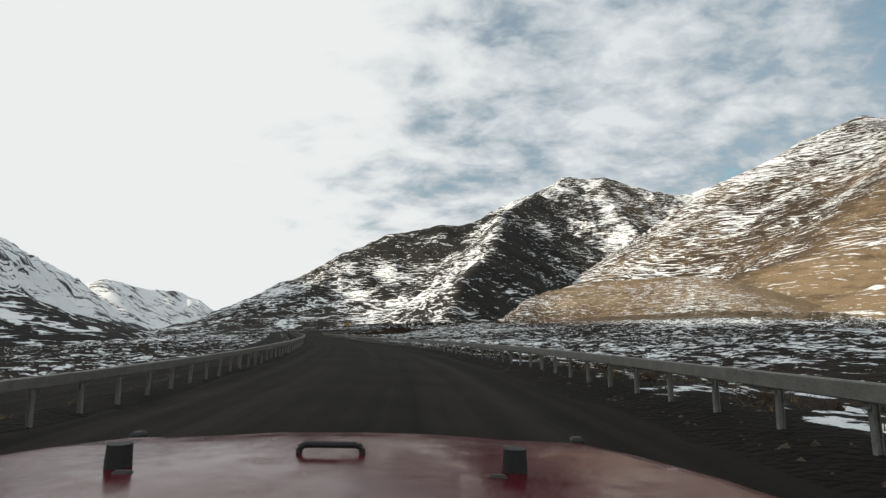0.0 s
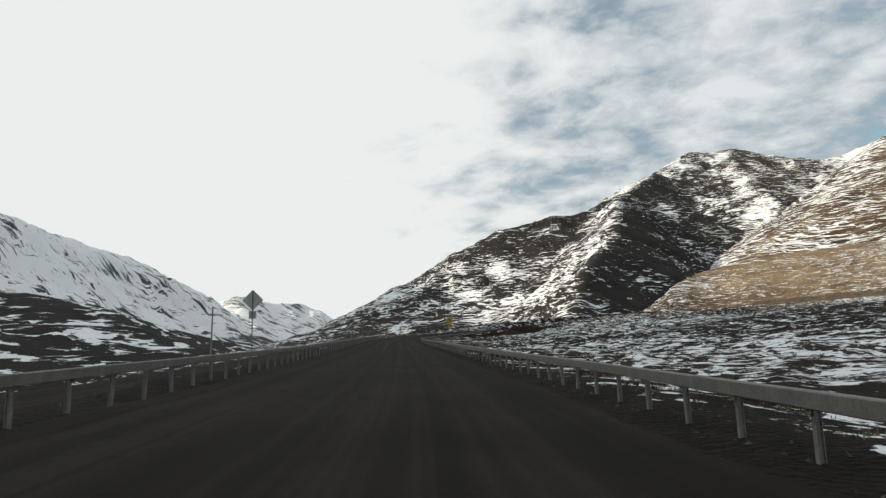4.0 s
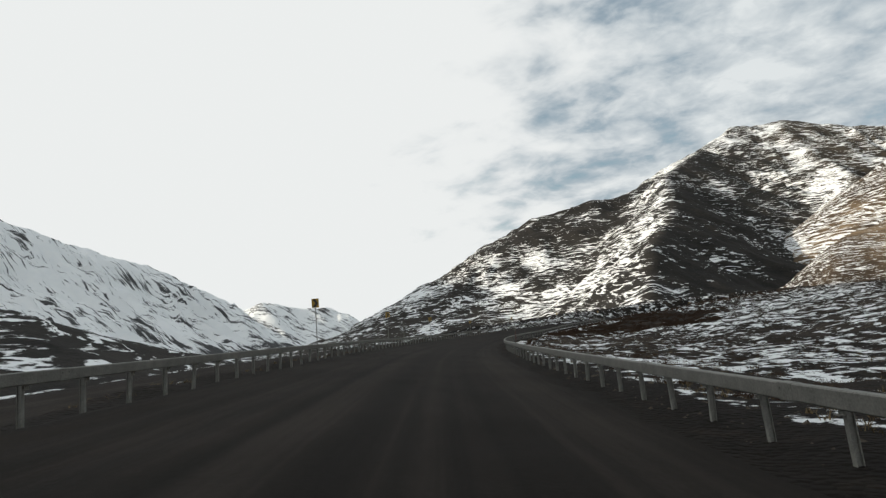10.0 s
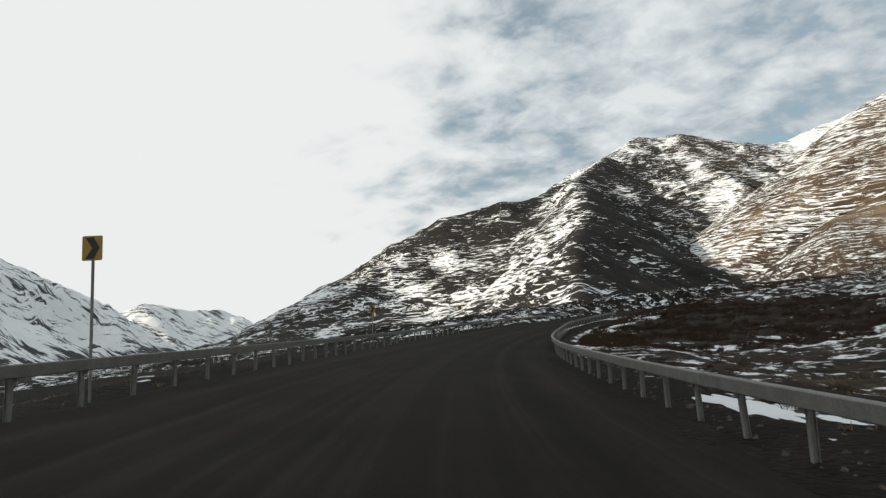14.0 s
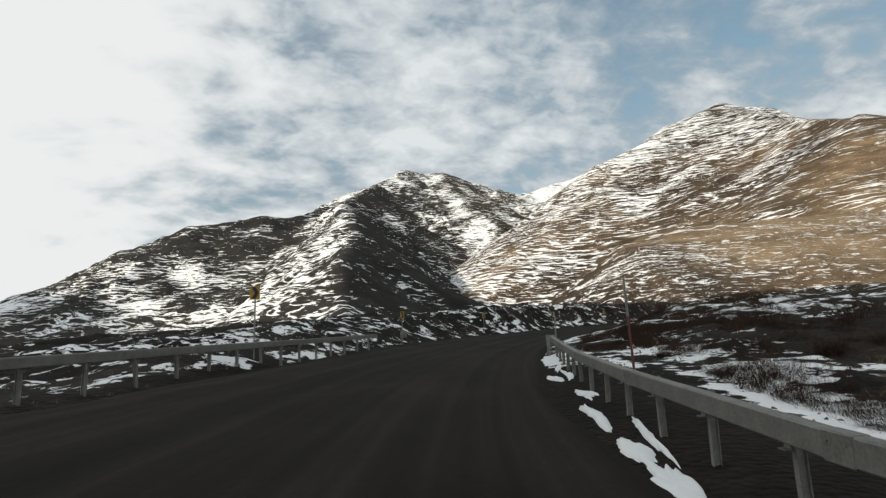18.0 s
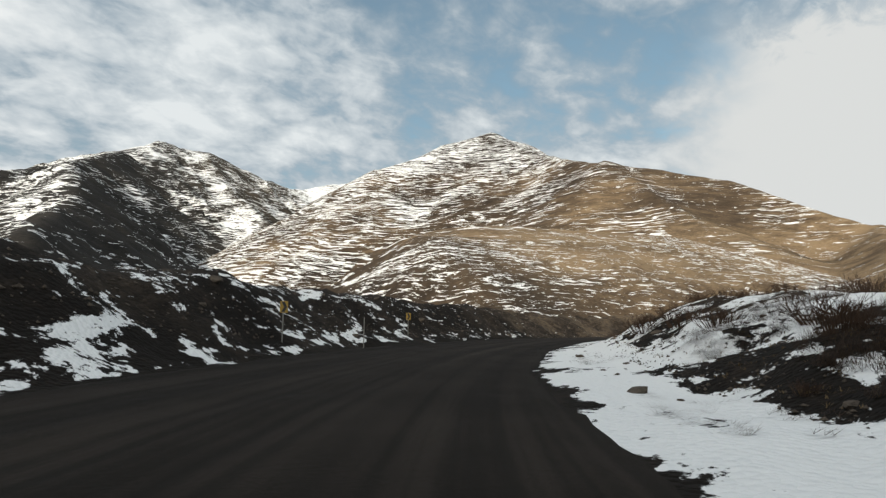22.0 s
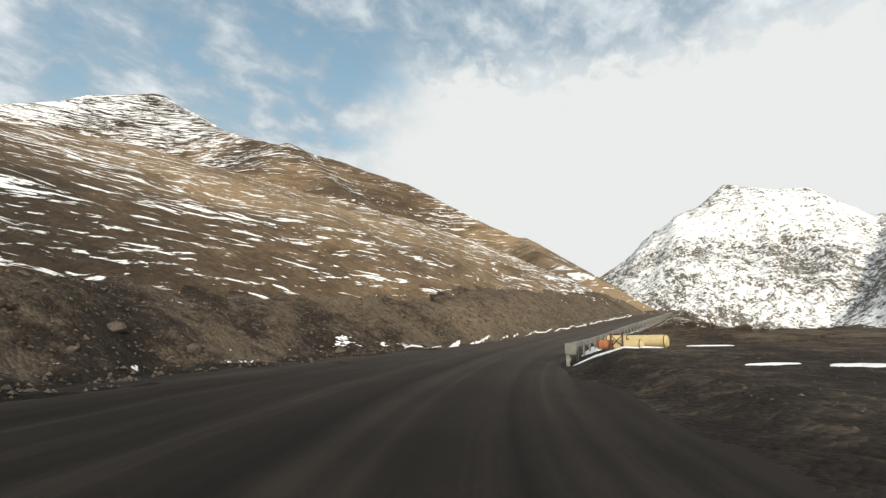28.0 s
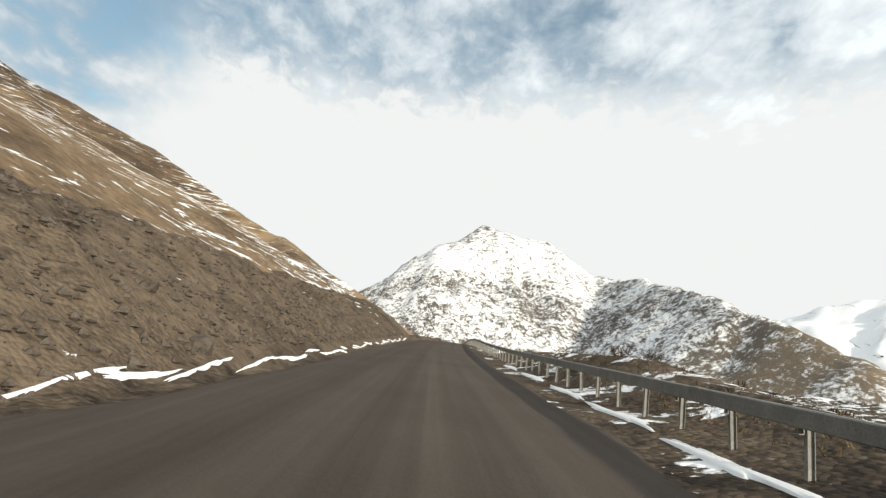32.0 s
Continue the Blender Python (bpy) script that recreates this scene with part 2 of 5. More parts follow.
MAT_BROWN = slope_material("brown tundra slope with snow streaks", (0.036, 0.027, 0.020), (0.108, 0.077, 0.049), (0.305, 0.218, 0.131), (34, 34, 2.3), 0.585, 0.020, 1.0, sway=17.0, ragged=0.54, fine=0.40, broad=75.0, mottle=0.95, close=True)
MAT_DARK = slope_material("dark scree with snow bands", (0.021, 0.020, 0.019), (0.050, 0.044, 0.037), (0.11, 0.084, 0.052), (34, 34, 3.0), 0.580, 0.028, 0.9, 0.60, sway=18.0, ragged=0.56, fine=0.42, broad=60.0)
MAT_WHITE = slope_material("snow slope with bare rock", (0.06, 0.06, 0.062), (0.12, 0.12, 0.12), (0.18, 0.16, 0.13), (160, 14, 160), 0.46, 0.022)
MAT_RIGHT = slope_material("snow slope with scree patches", (0.09, 0.085, 0.08), (0.15, 0.13, 0.105), (0.24, 0.18, 0.115), (9, 9, 9), 0.485, 0.075, 0.2, 0.36, ragged=0.68, fine=0.5)
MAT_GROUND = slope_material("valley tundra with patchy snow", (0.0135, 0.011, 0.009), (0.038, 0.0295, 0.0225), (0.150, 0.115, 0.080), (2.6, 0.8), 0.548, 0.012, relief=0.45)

m, net = material("dark gravel road", 0.92)
u = net.n("ShaderNodeUVMap", uv_map="UVMap").outputs[0]
rut = net.noise(net.scaled(u, 0.9, 0.006, 1), 1.0, 3, 0.5)
rut2 = net.noise(net.scaled(u, 2.4, 0.010, 1, (3, 1, 0)), 1.0, 4, 0.6)
grit = net.noise(net.pos, 14.0, 5, 0.7)
blot = net.noise(net.pos, 0.22, 4, 0.6)
tone = net.math("ADD", net.math("MULTIPLY", rut, 0.42), net.math("ADD", net.math("MULTIPLY", rut2, 0.34), net.math("ADD", net.math("MULTIPLY", grit, 0.14), net.math("MULTIPLY", blot, 0.22))))
# shade is painted into wet, and the last stretch's sunlight into dry
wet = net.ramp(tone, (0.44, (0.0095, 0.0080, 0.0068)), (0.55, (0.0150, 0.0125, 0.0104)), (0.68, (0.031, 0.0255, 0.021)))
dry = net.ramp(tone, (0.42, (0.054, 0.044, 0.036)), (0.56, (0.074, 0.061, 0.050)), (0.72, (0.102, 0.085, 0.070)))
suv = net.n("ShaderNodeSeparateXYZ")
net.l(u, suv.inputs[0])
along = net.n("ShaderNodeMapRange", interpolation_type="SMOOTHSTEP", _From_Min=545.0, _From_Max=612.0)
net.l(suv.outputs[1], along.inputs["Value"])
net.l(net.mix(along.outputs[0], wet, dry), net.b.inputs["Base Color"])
bump(net, net.math("ADD", grit, net.math("MULTIPLY", rut2, 1.2)), 0.6, 0.03)
MAT_ROAD = m

MAT_STEEL = plain("weathered galvanised steel", (0.115, 0.113, 0.10), (0.205, 0.20, 0.178), 0.6, 0.25, 3.0)
MAT_POST = plain("dull galvanised post", (0.14, 0.138, 0.125), (0.24, 0.235, 0.21), 0.65, 0.2, 5.0)
MAT_YELLOW = plain("sign yellow", (0.27, 0.165, 0.014), (0.36, 0.22, 0.022), 0.45, 0.0, 4.0, 0.0)
MAT_SIGNBACK = plain("bare aluminium sign back", (0.28, 0.29, 0.29), (0.38, 0.39, 0.39), 0.5, 0.6, 4.0, 0.0)
MAT_BLACK = plain("matt black", (0.012, 0.012, 0.012), (0.022, 0.021, 0.02), 0.6, 0.0, 8.0, 0.05)
MAT_REDRUST = plain("rust red pipe", (0.09, 0.024, 0.016), (0.16, 0.045, 0.028), 0.7, 0.0, 10.0, 0.1)
MAT_RUST = plain("rusted steel", (0.05, 0.028, 0.018), (0.12, 0.06, 0.035), 0.8, 0.2, 7.0, 0.2)
MAT_TANK_Y = plain("chalky yellow paint", (0.45, 0.35, 0.16), (0.60, 0.49, 0.26), 0.65, 0.0, 3.0, 0.1)
MAT_TANK_O = plain("faded orange paint", (0.32, 0.11, 0.05), (0.46, 0.18, 0.08), 0.65, 0.0, 3.0, 0.1)
MAT_ROCK = plain("grey brown rock", (0.040, 0.033, 0.027), (0.125, 0.104, 0.083), 0.9, 0.0, 3.0, 0.6)
MAT_TWIG = plain("bare brown twigs", (0.030, 0.020, 0.0145), (0.085, 0.054, 0.036), 0.85, 0.0, 6.0, 0.0)
MAT_GRASS = plain("dry straw grass", (0.085, 0.062, 0.033), (0.18, 0.13, 0.07), 0.9, 0.0, 6.0, 0.0)
m, net = material("old snow", 0.7)
net.l(net.mix(net.noise(net.pos, 1.5, 4), (0.68, 0.70, 0.71), SNOW), net.b.inputs["Base Color"])
bump(net, net.noise(net.pos, 5.0, 5, 0.65), 0.5, 0.05)
MAT_SNOW = m


# ---- noise on arrays ----
def _hash(ix, iy, seed):
    h = (ix * 374761393 + iy * 668265263 + seed * 974634777) & 0xFFFFFFFF
    h = ((h ^ (h >> 13)) * 1274126177) & 0xFFFFFFFF
    return ((h ^ (h >> 16)) & 0xFFFFFF) / float(0xFFFFFF)


def vnoise(x, y, seed=0):
    ix, iy = np.floor(x).astype(np.int64), np.floor(y).astype(np.int64)
    fx, fy = x - ix, y - iy
    fx, fy = fx * fx * fx * (fx * (fx * 6 - 15) + 10), fy * fy * fy * (fy * (fy * 6 - 15) + 10)
    a, b = _hash(ix, iy, seed), _hash(ix + 1, iy, seed)
    c, d = _hash(ix, iy + 1, seed), _hash(ix + 1, iy + 1, seed)
    return (a + (b - a) * fx) * (1 - fy) + (c + (d - c) * fx) * fy - 0.5


def fbm(x, y, octaves=4, seed=0, gain=0.5):
    out, amp = 0.0, 1.0
    for i in range(octaves):
        out = out + amp * vnoise(x * 2 ** i + 17.3 * i, y * 2 ** i - 9.1 * i, seed + i)
        amp *= gain
    return out


def ridged(x, y, octaves=4, seed=0):
    out, amp = 0.0, 1.0
    for i in range(octaves):
        out = out + amp * (0.5 - 2 * np.abs(vnoise(x * 2 ** i + 5.3 * i, y * 2 ** i + 3.7 * i, seed + i)))
        amp *= 0.5
    return out


def sstep(a, b, x):
    t = np.clip((x - a) / (b - a), 0, 1)
    return t * t * (3 - 2 * t)


def grid_mesh(name, X, Y, Z, mat, attrs):
    """A height field as one smooth mesh with float attributes."""
    ny, nx = X.shape
    me = bpy.data.meshes.new(name)
    co = np.stack([X, Y, Z], -1).reshape(-1, 3).astype(np.float32)
    idx = np.arange(nx * ny).reshape(ny, nx)
    quads = np.stack([idx[:-1, :-1], idx[:-1, 1:], idx[1:, 1:], idx[1:, :-1]], -1).reshape(-1, 4).astype(np.int32)
    me.vertices.add(len(co))
    me.vertices.foreach_set("co", co.ravel())
    me.loops.add(quads.size)
    me.loops.foreach_set("vertex_index", quads.ravel())
    me.polygons.add(len(quads))
    me.polygons.foreach_set("loop_start", np.arange(0, quads.size, 4, dtype=np.int32))
    for key, val in attrs.items():
        at = me.attributes.new(key, "FLOAT", "POINT")
        at.data.foreach_set("value", np.broadcast_to(val, X.shape).astype(np.float32).ravel())
    me.update()
    me.validate()
    me.shade_smooth()
    me.materials.append(mat)
    return me


# ---- the road's line ----
# cross fall of the road: rise per metre to the left of its line, and to the right of it
CROSS_L = [(0, -0.018), (75, -0.018), (145, 0.052), (245, 0.076), (325, 0.10), (365, 0.095), (405, 0.09), (440, 0.065), (470, 0.055), (505, 0.06), (530, 0.045), (550, 0.04), (565, 0.03), (583, 0.005), (600, -0.018), (612, -0.005), (640, -0.03), (780, -0.03)]
CROSS_R = [(0, -0.05), (85, -0.045), (145, 0.026), (245, 0.054), (325, 0.07), (365, 0.09), (405, 0.10), (425, 0.04), (440, -0.02), (460, -0.02), (500, 0.0), (575, 0.0), (585, 0.015), (596, -0.045), (612, -0.035), (640, -0.01), (780, 0.0)]


def rise(s, n):
    """Height over the road's line at n metres to its left."""
    s, n = np.asarray(s, float), np.asarray(n, float)
    return np.where(n > 0, np.interp(s, *zip(*CROSS_L)) * np.minimum(n, 12), np.interp(s, *zip(*CROSS_R)) * np.maximum(n, -7))


def catmull(points, step):
    P = np.array(points, float)
    P = np.vstack([2 * P[0] - P[1], P, 2 * P[-1] - P[-2]])
    out = []
    for i in range(1, len(P) - 2):
        a, b, c, d = P[i - 1:i + 3]
        k = max(2, int(np.linalg.norm(c - b) / step * 2))
        t = np.linspace(0, 1, k, endpoint=False)[:, None]
        out.append(0.5 * (2 * b + (c - a) * t + (2 * a - 5 * b + 4 * c - d) * t ** 2 + (3 * b - a - 3 * c + d) * t ** 3))
    out = np.vstack(out + [P[-2:-1]])
    s = np.concatenate([[0], np.cumsum(np.hypot(*np.diff(out[:, :2], axis=0).T))])
    n = int(s[-1] / step)
    si = np.arange(n) * step
    return si, np.stack([np.interp(si, s, out[:, k]) for k in range(3)], -1)


# x, y, z along the road, from behind the start to past the crest
ROAD = [
    (2.6, -60, -0.3),
    (-0, -0, -0),
    (-2, 28.2, 0.1),
    (-6.2, 56.4, 0.3),
    (-12.5, 84.9, 0.4),
    (-20.3, 113.7, 0.5),
    (-28.8, 143.4, 0.8),
    (-37.6, 173.8, 1.1),
    (-46, 203.8, 1.4),
    (-53.1, 233.2, 1.7),
    (-58.2, 262.1, 1.9),
    (-60.4, 290.7, 2.3),
    (-59, 317.9, 2.8),
    (-53.3, 343, 3.7),
    (-43.5, 365.5, 4.7),
    (-30.7, 384.7, 5.7),
    (-16.2, 401, 6.6),
    (-1, 414, 7.3),
    (14.9, 424.4, 8),
    (31.9, 432.4, 8.7),
    (50, 437.6, 9.2),
    (68.6, 439.6, 9.8),
    (86.7, 438.6, 10.8),
    (122.2, 433.1, 13.2),
    (151.4, 427.8, 15.3),
    (175, 423, 17),
    (198, 419, 18.2),
    (226, 414.2, 18.3),
    (256, 409, 17),
]
RS, RP = catmull(ROAD, 2.0)
RT = np.gradient(RP[:, :2], axis=0)
RT /= np.linalg.norm(RT, axis=1)[:, None]
RN = np.stack([-RT[:, 1], RT[:, 0]], -1)          # to the left


def on_road(s, n=0.0, dz=0.0):
    """The point at s metres along the road and n metres to its left, and the heading in degrees from +x."""
    p = [np.interp(s, RS, RP[:, k]) for k in range(3)]
    t = [np.interp(s, RS, RT[:, k]) for k in range(2)]
    L = math.hypot(*t)
    t = (t[0] / L, t[1] / L)
    return Vector((p[0] - t[1] * n, p[1] + t[0] * n, p[2] + dz + float(rise(s, n)))), math.degrees(math.atan2(t[1], t[0]))


def road_coords(x, y):
    """s, n and the road's height for arrays of places."""
    shp = x.shape
    x, y = x.ravel(), y.ravel()
    S, N, Z = np.empty(len(x)), np.empty(len(x)), np.empty(len(x))
    for a in range(0, len(x), 20000):
        dx, dy = x[a:a + 20000, None] - RP[None, ::2, 0], y[a:a + 20000, None] - RP[None, ::2, 1]
        k = np.argmin(dx * dx + dy * dy, 1) * 2
        ddx, ddy = x[a:a + 20000] - RP[k, 0], y[a:a + 20000] - RP[k, 1]
        al = ddx * RT[k, 0] + ddy * RT[k, 1]
        S[a:a + 20000] = RS[k] + np.clip(al, -3, 3)
        lat = ddx * RN[k, 0] + ddy * RN[k, 1]
        N[a:a + 20000] = np.where(np.abs(al) > 4, np.sign(lat + 1e-9) * np.hypot(ddx, ddy), lat)
        Z[a:a + 20000] = np.interp(S[a:a + 20000], RS, RP[:, 2])
    Z += rise(S, N)
    return S.reshape(shp), N.reshape(shp), Z.reshape(shp)


# banks: height of the ground beside the road, by metres along it (below nought: an embankment)
BANK_LEFT = [(0, -5), (412, -4), (428, -1), (436, 0.4), (450, 1.5), (480, 2.9), (505, 3.6), (530, 4.0), (560, 3.4), (600, 3.2), (620, 4), (800, 5)]
RUN_LEFT = [(0, 5), (520, 5.5), (560, 5.5), (600, 5.5), (800, 6)]
EDGE_LEFT = [(0, 8), (430, 9.3), (445, 10.3), (470, 10.3), (490, 9.8), (510, 11), (530, 10.6), (550, 11), (565, 12.3), (583, 12.0), (590, 10.3), (598, 9.0), (604, 7.7), (611, 6.4), (620, 5.7), (640, 5.8), (800, 5.8)]
BANK_RIGHT = [(0, -1.0), (380, -0.8), (410, -0.1), (440, 0.4), (455, 0.9), (480, 2.1), (510, 3.0), (530, 2.9), (540, 2.1), (549, 0.3), (556, 0.1), (566, 0.38), (574, 0.75), (582, 0.6), (590, 0.2), (602, 0.15), (614, -0.7), (640, -1.6), (680, -4), (800, -8)]
FLAT_RIGHT = [(0, 6.3), (400, 6.0), (440, 3.8), (540, 3.8), (549, 5), (560, 25), (602, 25), (616, 11), (660, 9), (800, 7)]
EDGE_RIGHT = [(0, 5.3), (380, 5.0), (395, 4.4), (408, 3.4), (420, 2.8), (440, 2.7), (470, 2.9), (495, 2.6), (535, 2.5), (552, 5.3), (566, 4.6), (576, 2.6), (590, 2.8), (598, 3.2), (606, 3.8), (620, 4.3), (800, 4.4)]


def base_height(x, y):
    """Broad shape of the valley floor."""
    z = -3 + 0.05 * np.clip(x + 60, 0, 260) + 0.03 * np.clip(y - 150, 0, 500) - 0.055 * np.clip(-60 - x, 0, 420)
    z = z - 34 * sstep(140, 330, x) * sstep(440, 330, y)
    return z + fbm(x / 160, y / 160, 4, 31) * 9 * sstep(40, 300, np.hypot(x + 20, y - 260) - 150)


def snow_cover(x, y, S, N):
    c = 0.004 + 0.014 * (N < -6.5) + 0.06 * sstep(372, 388, S) * sstep(4.6, 5.4, -N) * sstep(9.6, 7.6, -N) * (S < 440)
    c = c + np.where(N < -5, (0.02 + 0.02 * sstep(525, 542, S) + fbm(x / 6, y / 6, 3, 66) * 0.17 + fbm(x / 1.9, y / 1.9, 2, 67) * 0.20) * sstep(440, 460, S) * sstep(552, 546, S) * sstep(40, 12, -N), 0)
    c = c + np.where(N < -6.5, 0.05 * sstep(455, 466, S) * sstep(508, 490, S) * sstep(30, 16, -N), 0)
    c = c - np.where(N < -9, 0.012 * sstep(9.5, 13, -N) * sstep(446, 458, S) * sstep(552, 540, S) * sstep(40, 25, -N), 0)
    c = c + np.where(N < -2.5, (0.15 + 0.02 * sstep(475, 500, S) + 0.02 * sstep(520, 538, S) + fbm(x / 3.1, y / 3.1, 3, 61) * 0.17) * sstep(446, 462, S) * sstep(550, 544, S) * sstep(6.9, 5.0, -N), 0)
    c = c + np.where(N < -5.2, (0.02 + fbm(x / 4, y / 4, 3, 62) * 0.16 - 0.03 * sstep(425, 438, S)) * sstep(388, 398, S) * sstep(446, 440, S) * sstep(9.5, 8.0, -N), 0)
    c = c - np.where(N > 0, (0.01 + 0.05 * sstep(478, 500, S)) * sstep(425, 445, S) * sstep(40, 15, N), 0)
    c = c - np.where(N > 0, 0.035 * sstep(540, 575, S) * sstep(120, 40, N), 0)
    c = c - np.where(N < 0, 0.12 * sstep(385, 395, S) * sstep(452, 442, S) * sstep(9.5, 13, -N) * sstep(40, 30, -N), 0)
    c = c - 0.30 * np.where(N < 0, sstep(5.8, 5.2, -N) * (S < 430), sstep(9.6, 8.6, N) * (S < 430))
    c = c - 0.30 * (N > 0) * (S > 425) * (N < ramp_s(S, *EDGE_LEFT) - 1)
    e = ramp_s(S, *EDGE_LEFT)
    c = c + (0.05 + (0.05 + fbm(x / 2.5, y / 2.5, 3, 21) * 0.14) * sstep(560, 580, S) - 0.12 * sstep(588, 598, S)) * (S > 480) * sstep(e - 0.6, e - 0.2, N) * sstep(e + 1.1, e + 0.5, N)
    c = c + np.where(N > 0, (0.012 + fbm(x / 5, y / 5, 3, 23) * 0.10) * sstep(590, 600, S) * sstep(e + 3.0, e + 5.5, N) * sstep(60, 30, N), 0)
    c = c - np.where(N < 0, 0.30 * sstep(550, 556, S) * sstep(608, 602, S) * sstep(27, 24, -N), 0)
    return c


def ground_tint(x, y, S, N):
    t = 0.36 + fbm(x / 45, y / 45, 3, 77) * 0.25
    # shade painted into verges and banks, sunlight into their last stretch
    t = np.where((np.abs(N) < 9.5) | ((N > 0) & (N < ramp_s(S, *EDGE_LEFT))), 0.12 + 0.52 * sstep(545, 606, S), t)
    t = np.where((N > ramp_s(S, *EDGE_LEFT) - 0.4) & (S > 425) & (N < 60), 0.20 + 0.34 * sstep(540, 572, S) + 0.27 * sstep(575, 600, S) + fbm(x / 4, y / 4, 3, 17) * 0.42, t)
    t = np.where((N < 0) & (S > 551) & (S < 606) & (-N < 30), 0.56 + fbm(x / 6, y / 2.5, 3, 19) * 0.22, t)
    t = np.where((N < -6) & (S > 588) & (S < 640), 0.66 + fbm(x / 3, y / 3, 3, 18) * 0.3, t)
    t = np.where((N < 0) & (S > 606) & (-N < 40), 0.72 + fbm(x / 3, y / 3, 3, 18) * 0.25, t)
    return t


# ---- the ground ----
def lines(a, b, step, grow, far):
    mid = np.arange(a, b + step, step)
    out = [step]
    while sum(out) < far:
        out.append(out[-1] * grow)
    up = b + np.cumsum(out)
    return np.concatenate([(a - np.cumsum(out))[::-1], mid, up])


def ramp_s(s, *pairs):
    return np.interp(s, [p[0] for p in pairs], [p[1] for p in pairs])


def ground_height(x, y):
    """The valley floor, the road bed with its embankments and the cut banks."""
    S, N, Z = road_coords(x, y)
    # broad shape away from the road
    far = base_height(x, y)
    an = np.abs(N)
    # left side: embankment first, then a cut bank
    bankL = ramp_s(S, *BANK_LEFT)
    runL = ramp_s(S, *RUN_LEFT)
    bankR = ramp_s(S, *BANK_RIGHT)
    flatR = ramp_s(S, *FLAT_RIGHT)
    edgeL = ramp_s(S, *EDGE_LEFT)
    wob = fbm(x / 9, y / 9, 3, 5) * 1.6
    right_pad = ramp_s(S, *FLAT_RIGHT) > 8
    left = np.where(bankL > 0, bankL * sstep(edgeL - 0.4, edgeL + runL + wob, N), bankL * sstep(7.2, 7.2 + 14, N))
    slope = bankL * np.clip((N - edgeL) / runL, 0, 1) ** 0.9 + 0.25 * np.clip(N - edgeL - runL, 0, 5)
    even = sstep(540, 562, S)
    left = np.where(N > 0, left * (1 - even) + slope * even, left)
    right = np.where((bankR > 0) & ~right_pad, bankR * sstep(flatR, flatR + 8.5 + wob, -N), np.where(flatR > 8, bankR * sstep(2.4 + 1.8 * sstep(574, 562, S) + 1.6 * sstep(597, 607, S), 4.4 + 1.8 * sstep(574, 562, S) + 4.5 * sstep(597, 607, S), -N), bankR * sstep(flatR, flatR + 10, -N)))
    near = Z + np.where(N > 0, left, right)
    # joins the broad shape further out
    k = np.where(N > 0, sstep(26, 95, an), sstep(np.maximum(22, flatR + 9), np.maximum(80, flatR + 50), an))
    z = near * (1 - k) + far * k
    rough = sstep(5.5, 12, an) * (1 - 0.93 * sstep(0, 6, flatR - 8) * (N < 0) * (-N < flatR))
    rough = np.maximum(rough, 0.8 * sstep(3.4, 5.5, -N) * sstep(440, 450, S) * sstep(552, 544, S))
    rills = ridged(S / 2.6 + fbm(x / 5, y / 5, 2, 12) * 1.5, N / 11, 3, 13) * sstep(0.2, 2.0, N - edgeL) * sstep(14, 8, N - edgeL) * (S > 430)
    z = z + 0.42 * rills + 0.5 * fbm(x / 2.4, y / 2.4, 3, 14) * sstep(580, 596, S) * sstep(0.5, 2.5, N - edgeL) * sstep(14, 9, N - edgeL) + rough * (fbm(x / 26, y / 26, 3, 1) * 2.2 * sstep(10, 50, an) + fbm(x / 5, y / 5, 3, 2) * 0.55 + fbm(x / 1.7, y / 1.7, 3, 3) * (0.25 + 0.35 * (S > 430)))
    # a low mound of earth behind the last rail
    z = z + (N < 0) * 2.1 * np.exp(-((N + 8) / 2.8) ** 2) * sstep(4.4, 7.0, -N) * sstep(598, 626, S) * sstep(690, 650, S)
    edgeR = ramp_s(S, *EDGE_RIGHT)
    inside = np.maximum(sstep(edgeL + 0.2, edgeL - 0.8, N) * (N > 0), sstep(edgeR + 0.5, edgeR - 0.5, -N) * (N <= 0))
    z = np.where(an < 14, z - np.where(N > 0, 0.28, 0.16) * np.maximum(inside, 0), z)
    return z, S, N, Z


gx = lines(-150, 260, 1.1, 1.030, 4500)
gy = lines(-50, 540, 1.1, 1.030, 4500)
GX, GY = np.meshgrid(gx, gy)
GZ, GS, GN, GRZ = ground_height(GX, GY)
cov = 0.5 + snow_cover(GX, GY, GS, GN)
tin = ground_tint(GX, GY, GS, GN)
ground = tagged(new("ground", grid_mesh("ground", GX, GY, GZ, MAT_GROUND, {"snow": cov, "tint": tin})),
                "brown tundra valley floor with gravel banks and patchy snow", "ground", kind="structure")


def ground_z(x, y):
    i, j = np.searchsorted(gx, x) - 1, np.searchsorted(gy, y) - 1
    fx, fy = (x - gx[i]) / (gx[i + 1] - gx[i]), (y - gy[j]) / (gy[j + 1] - gy[j])
    return float(GZ[j, i] * (1 - fx) * (1 - fy) + GZ[j, i + 1] * fx * (1 - fy) + GZ[j + 1, i] * (1 - fx) * fy + GZ[j + 1, i + 1] * fx * fy)


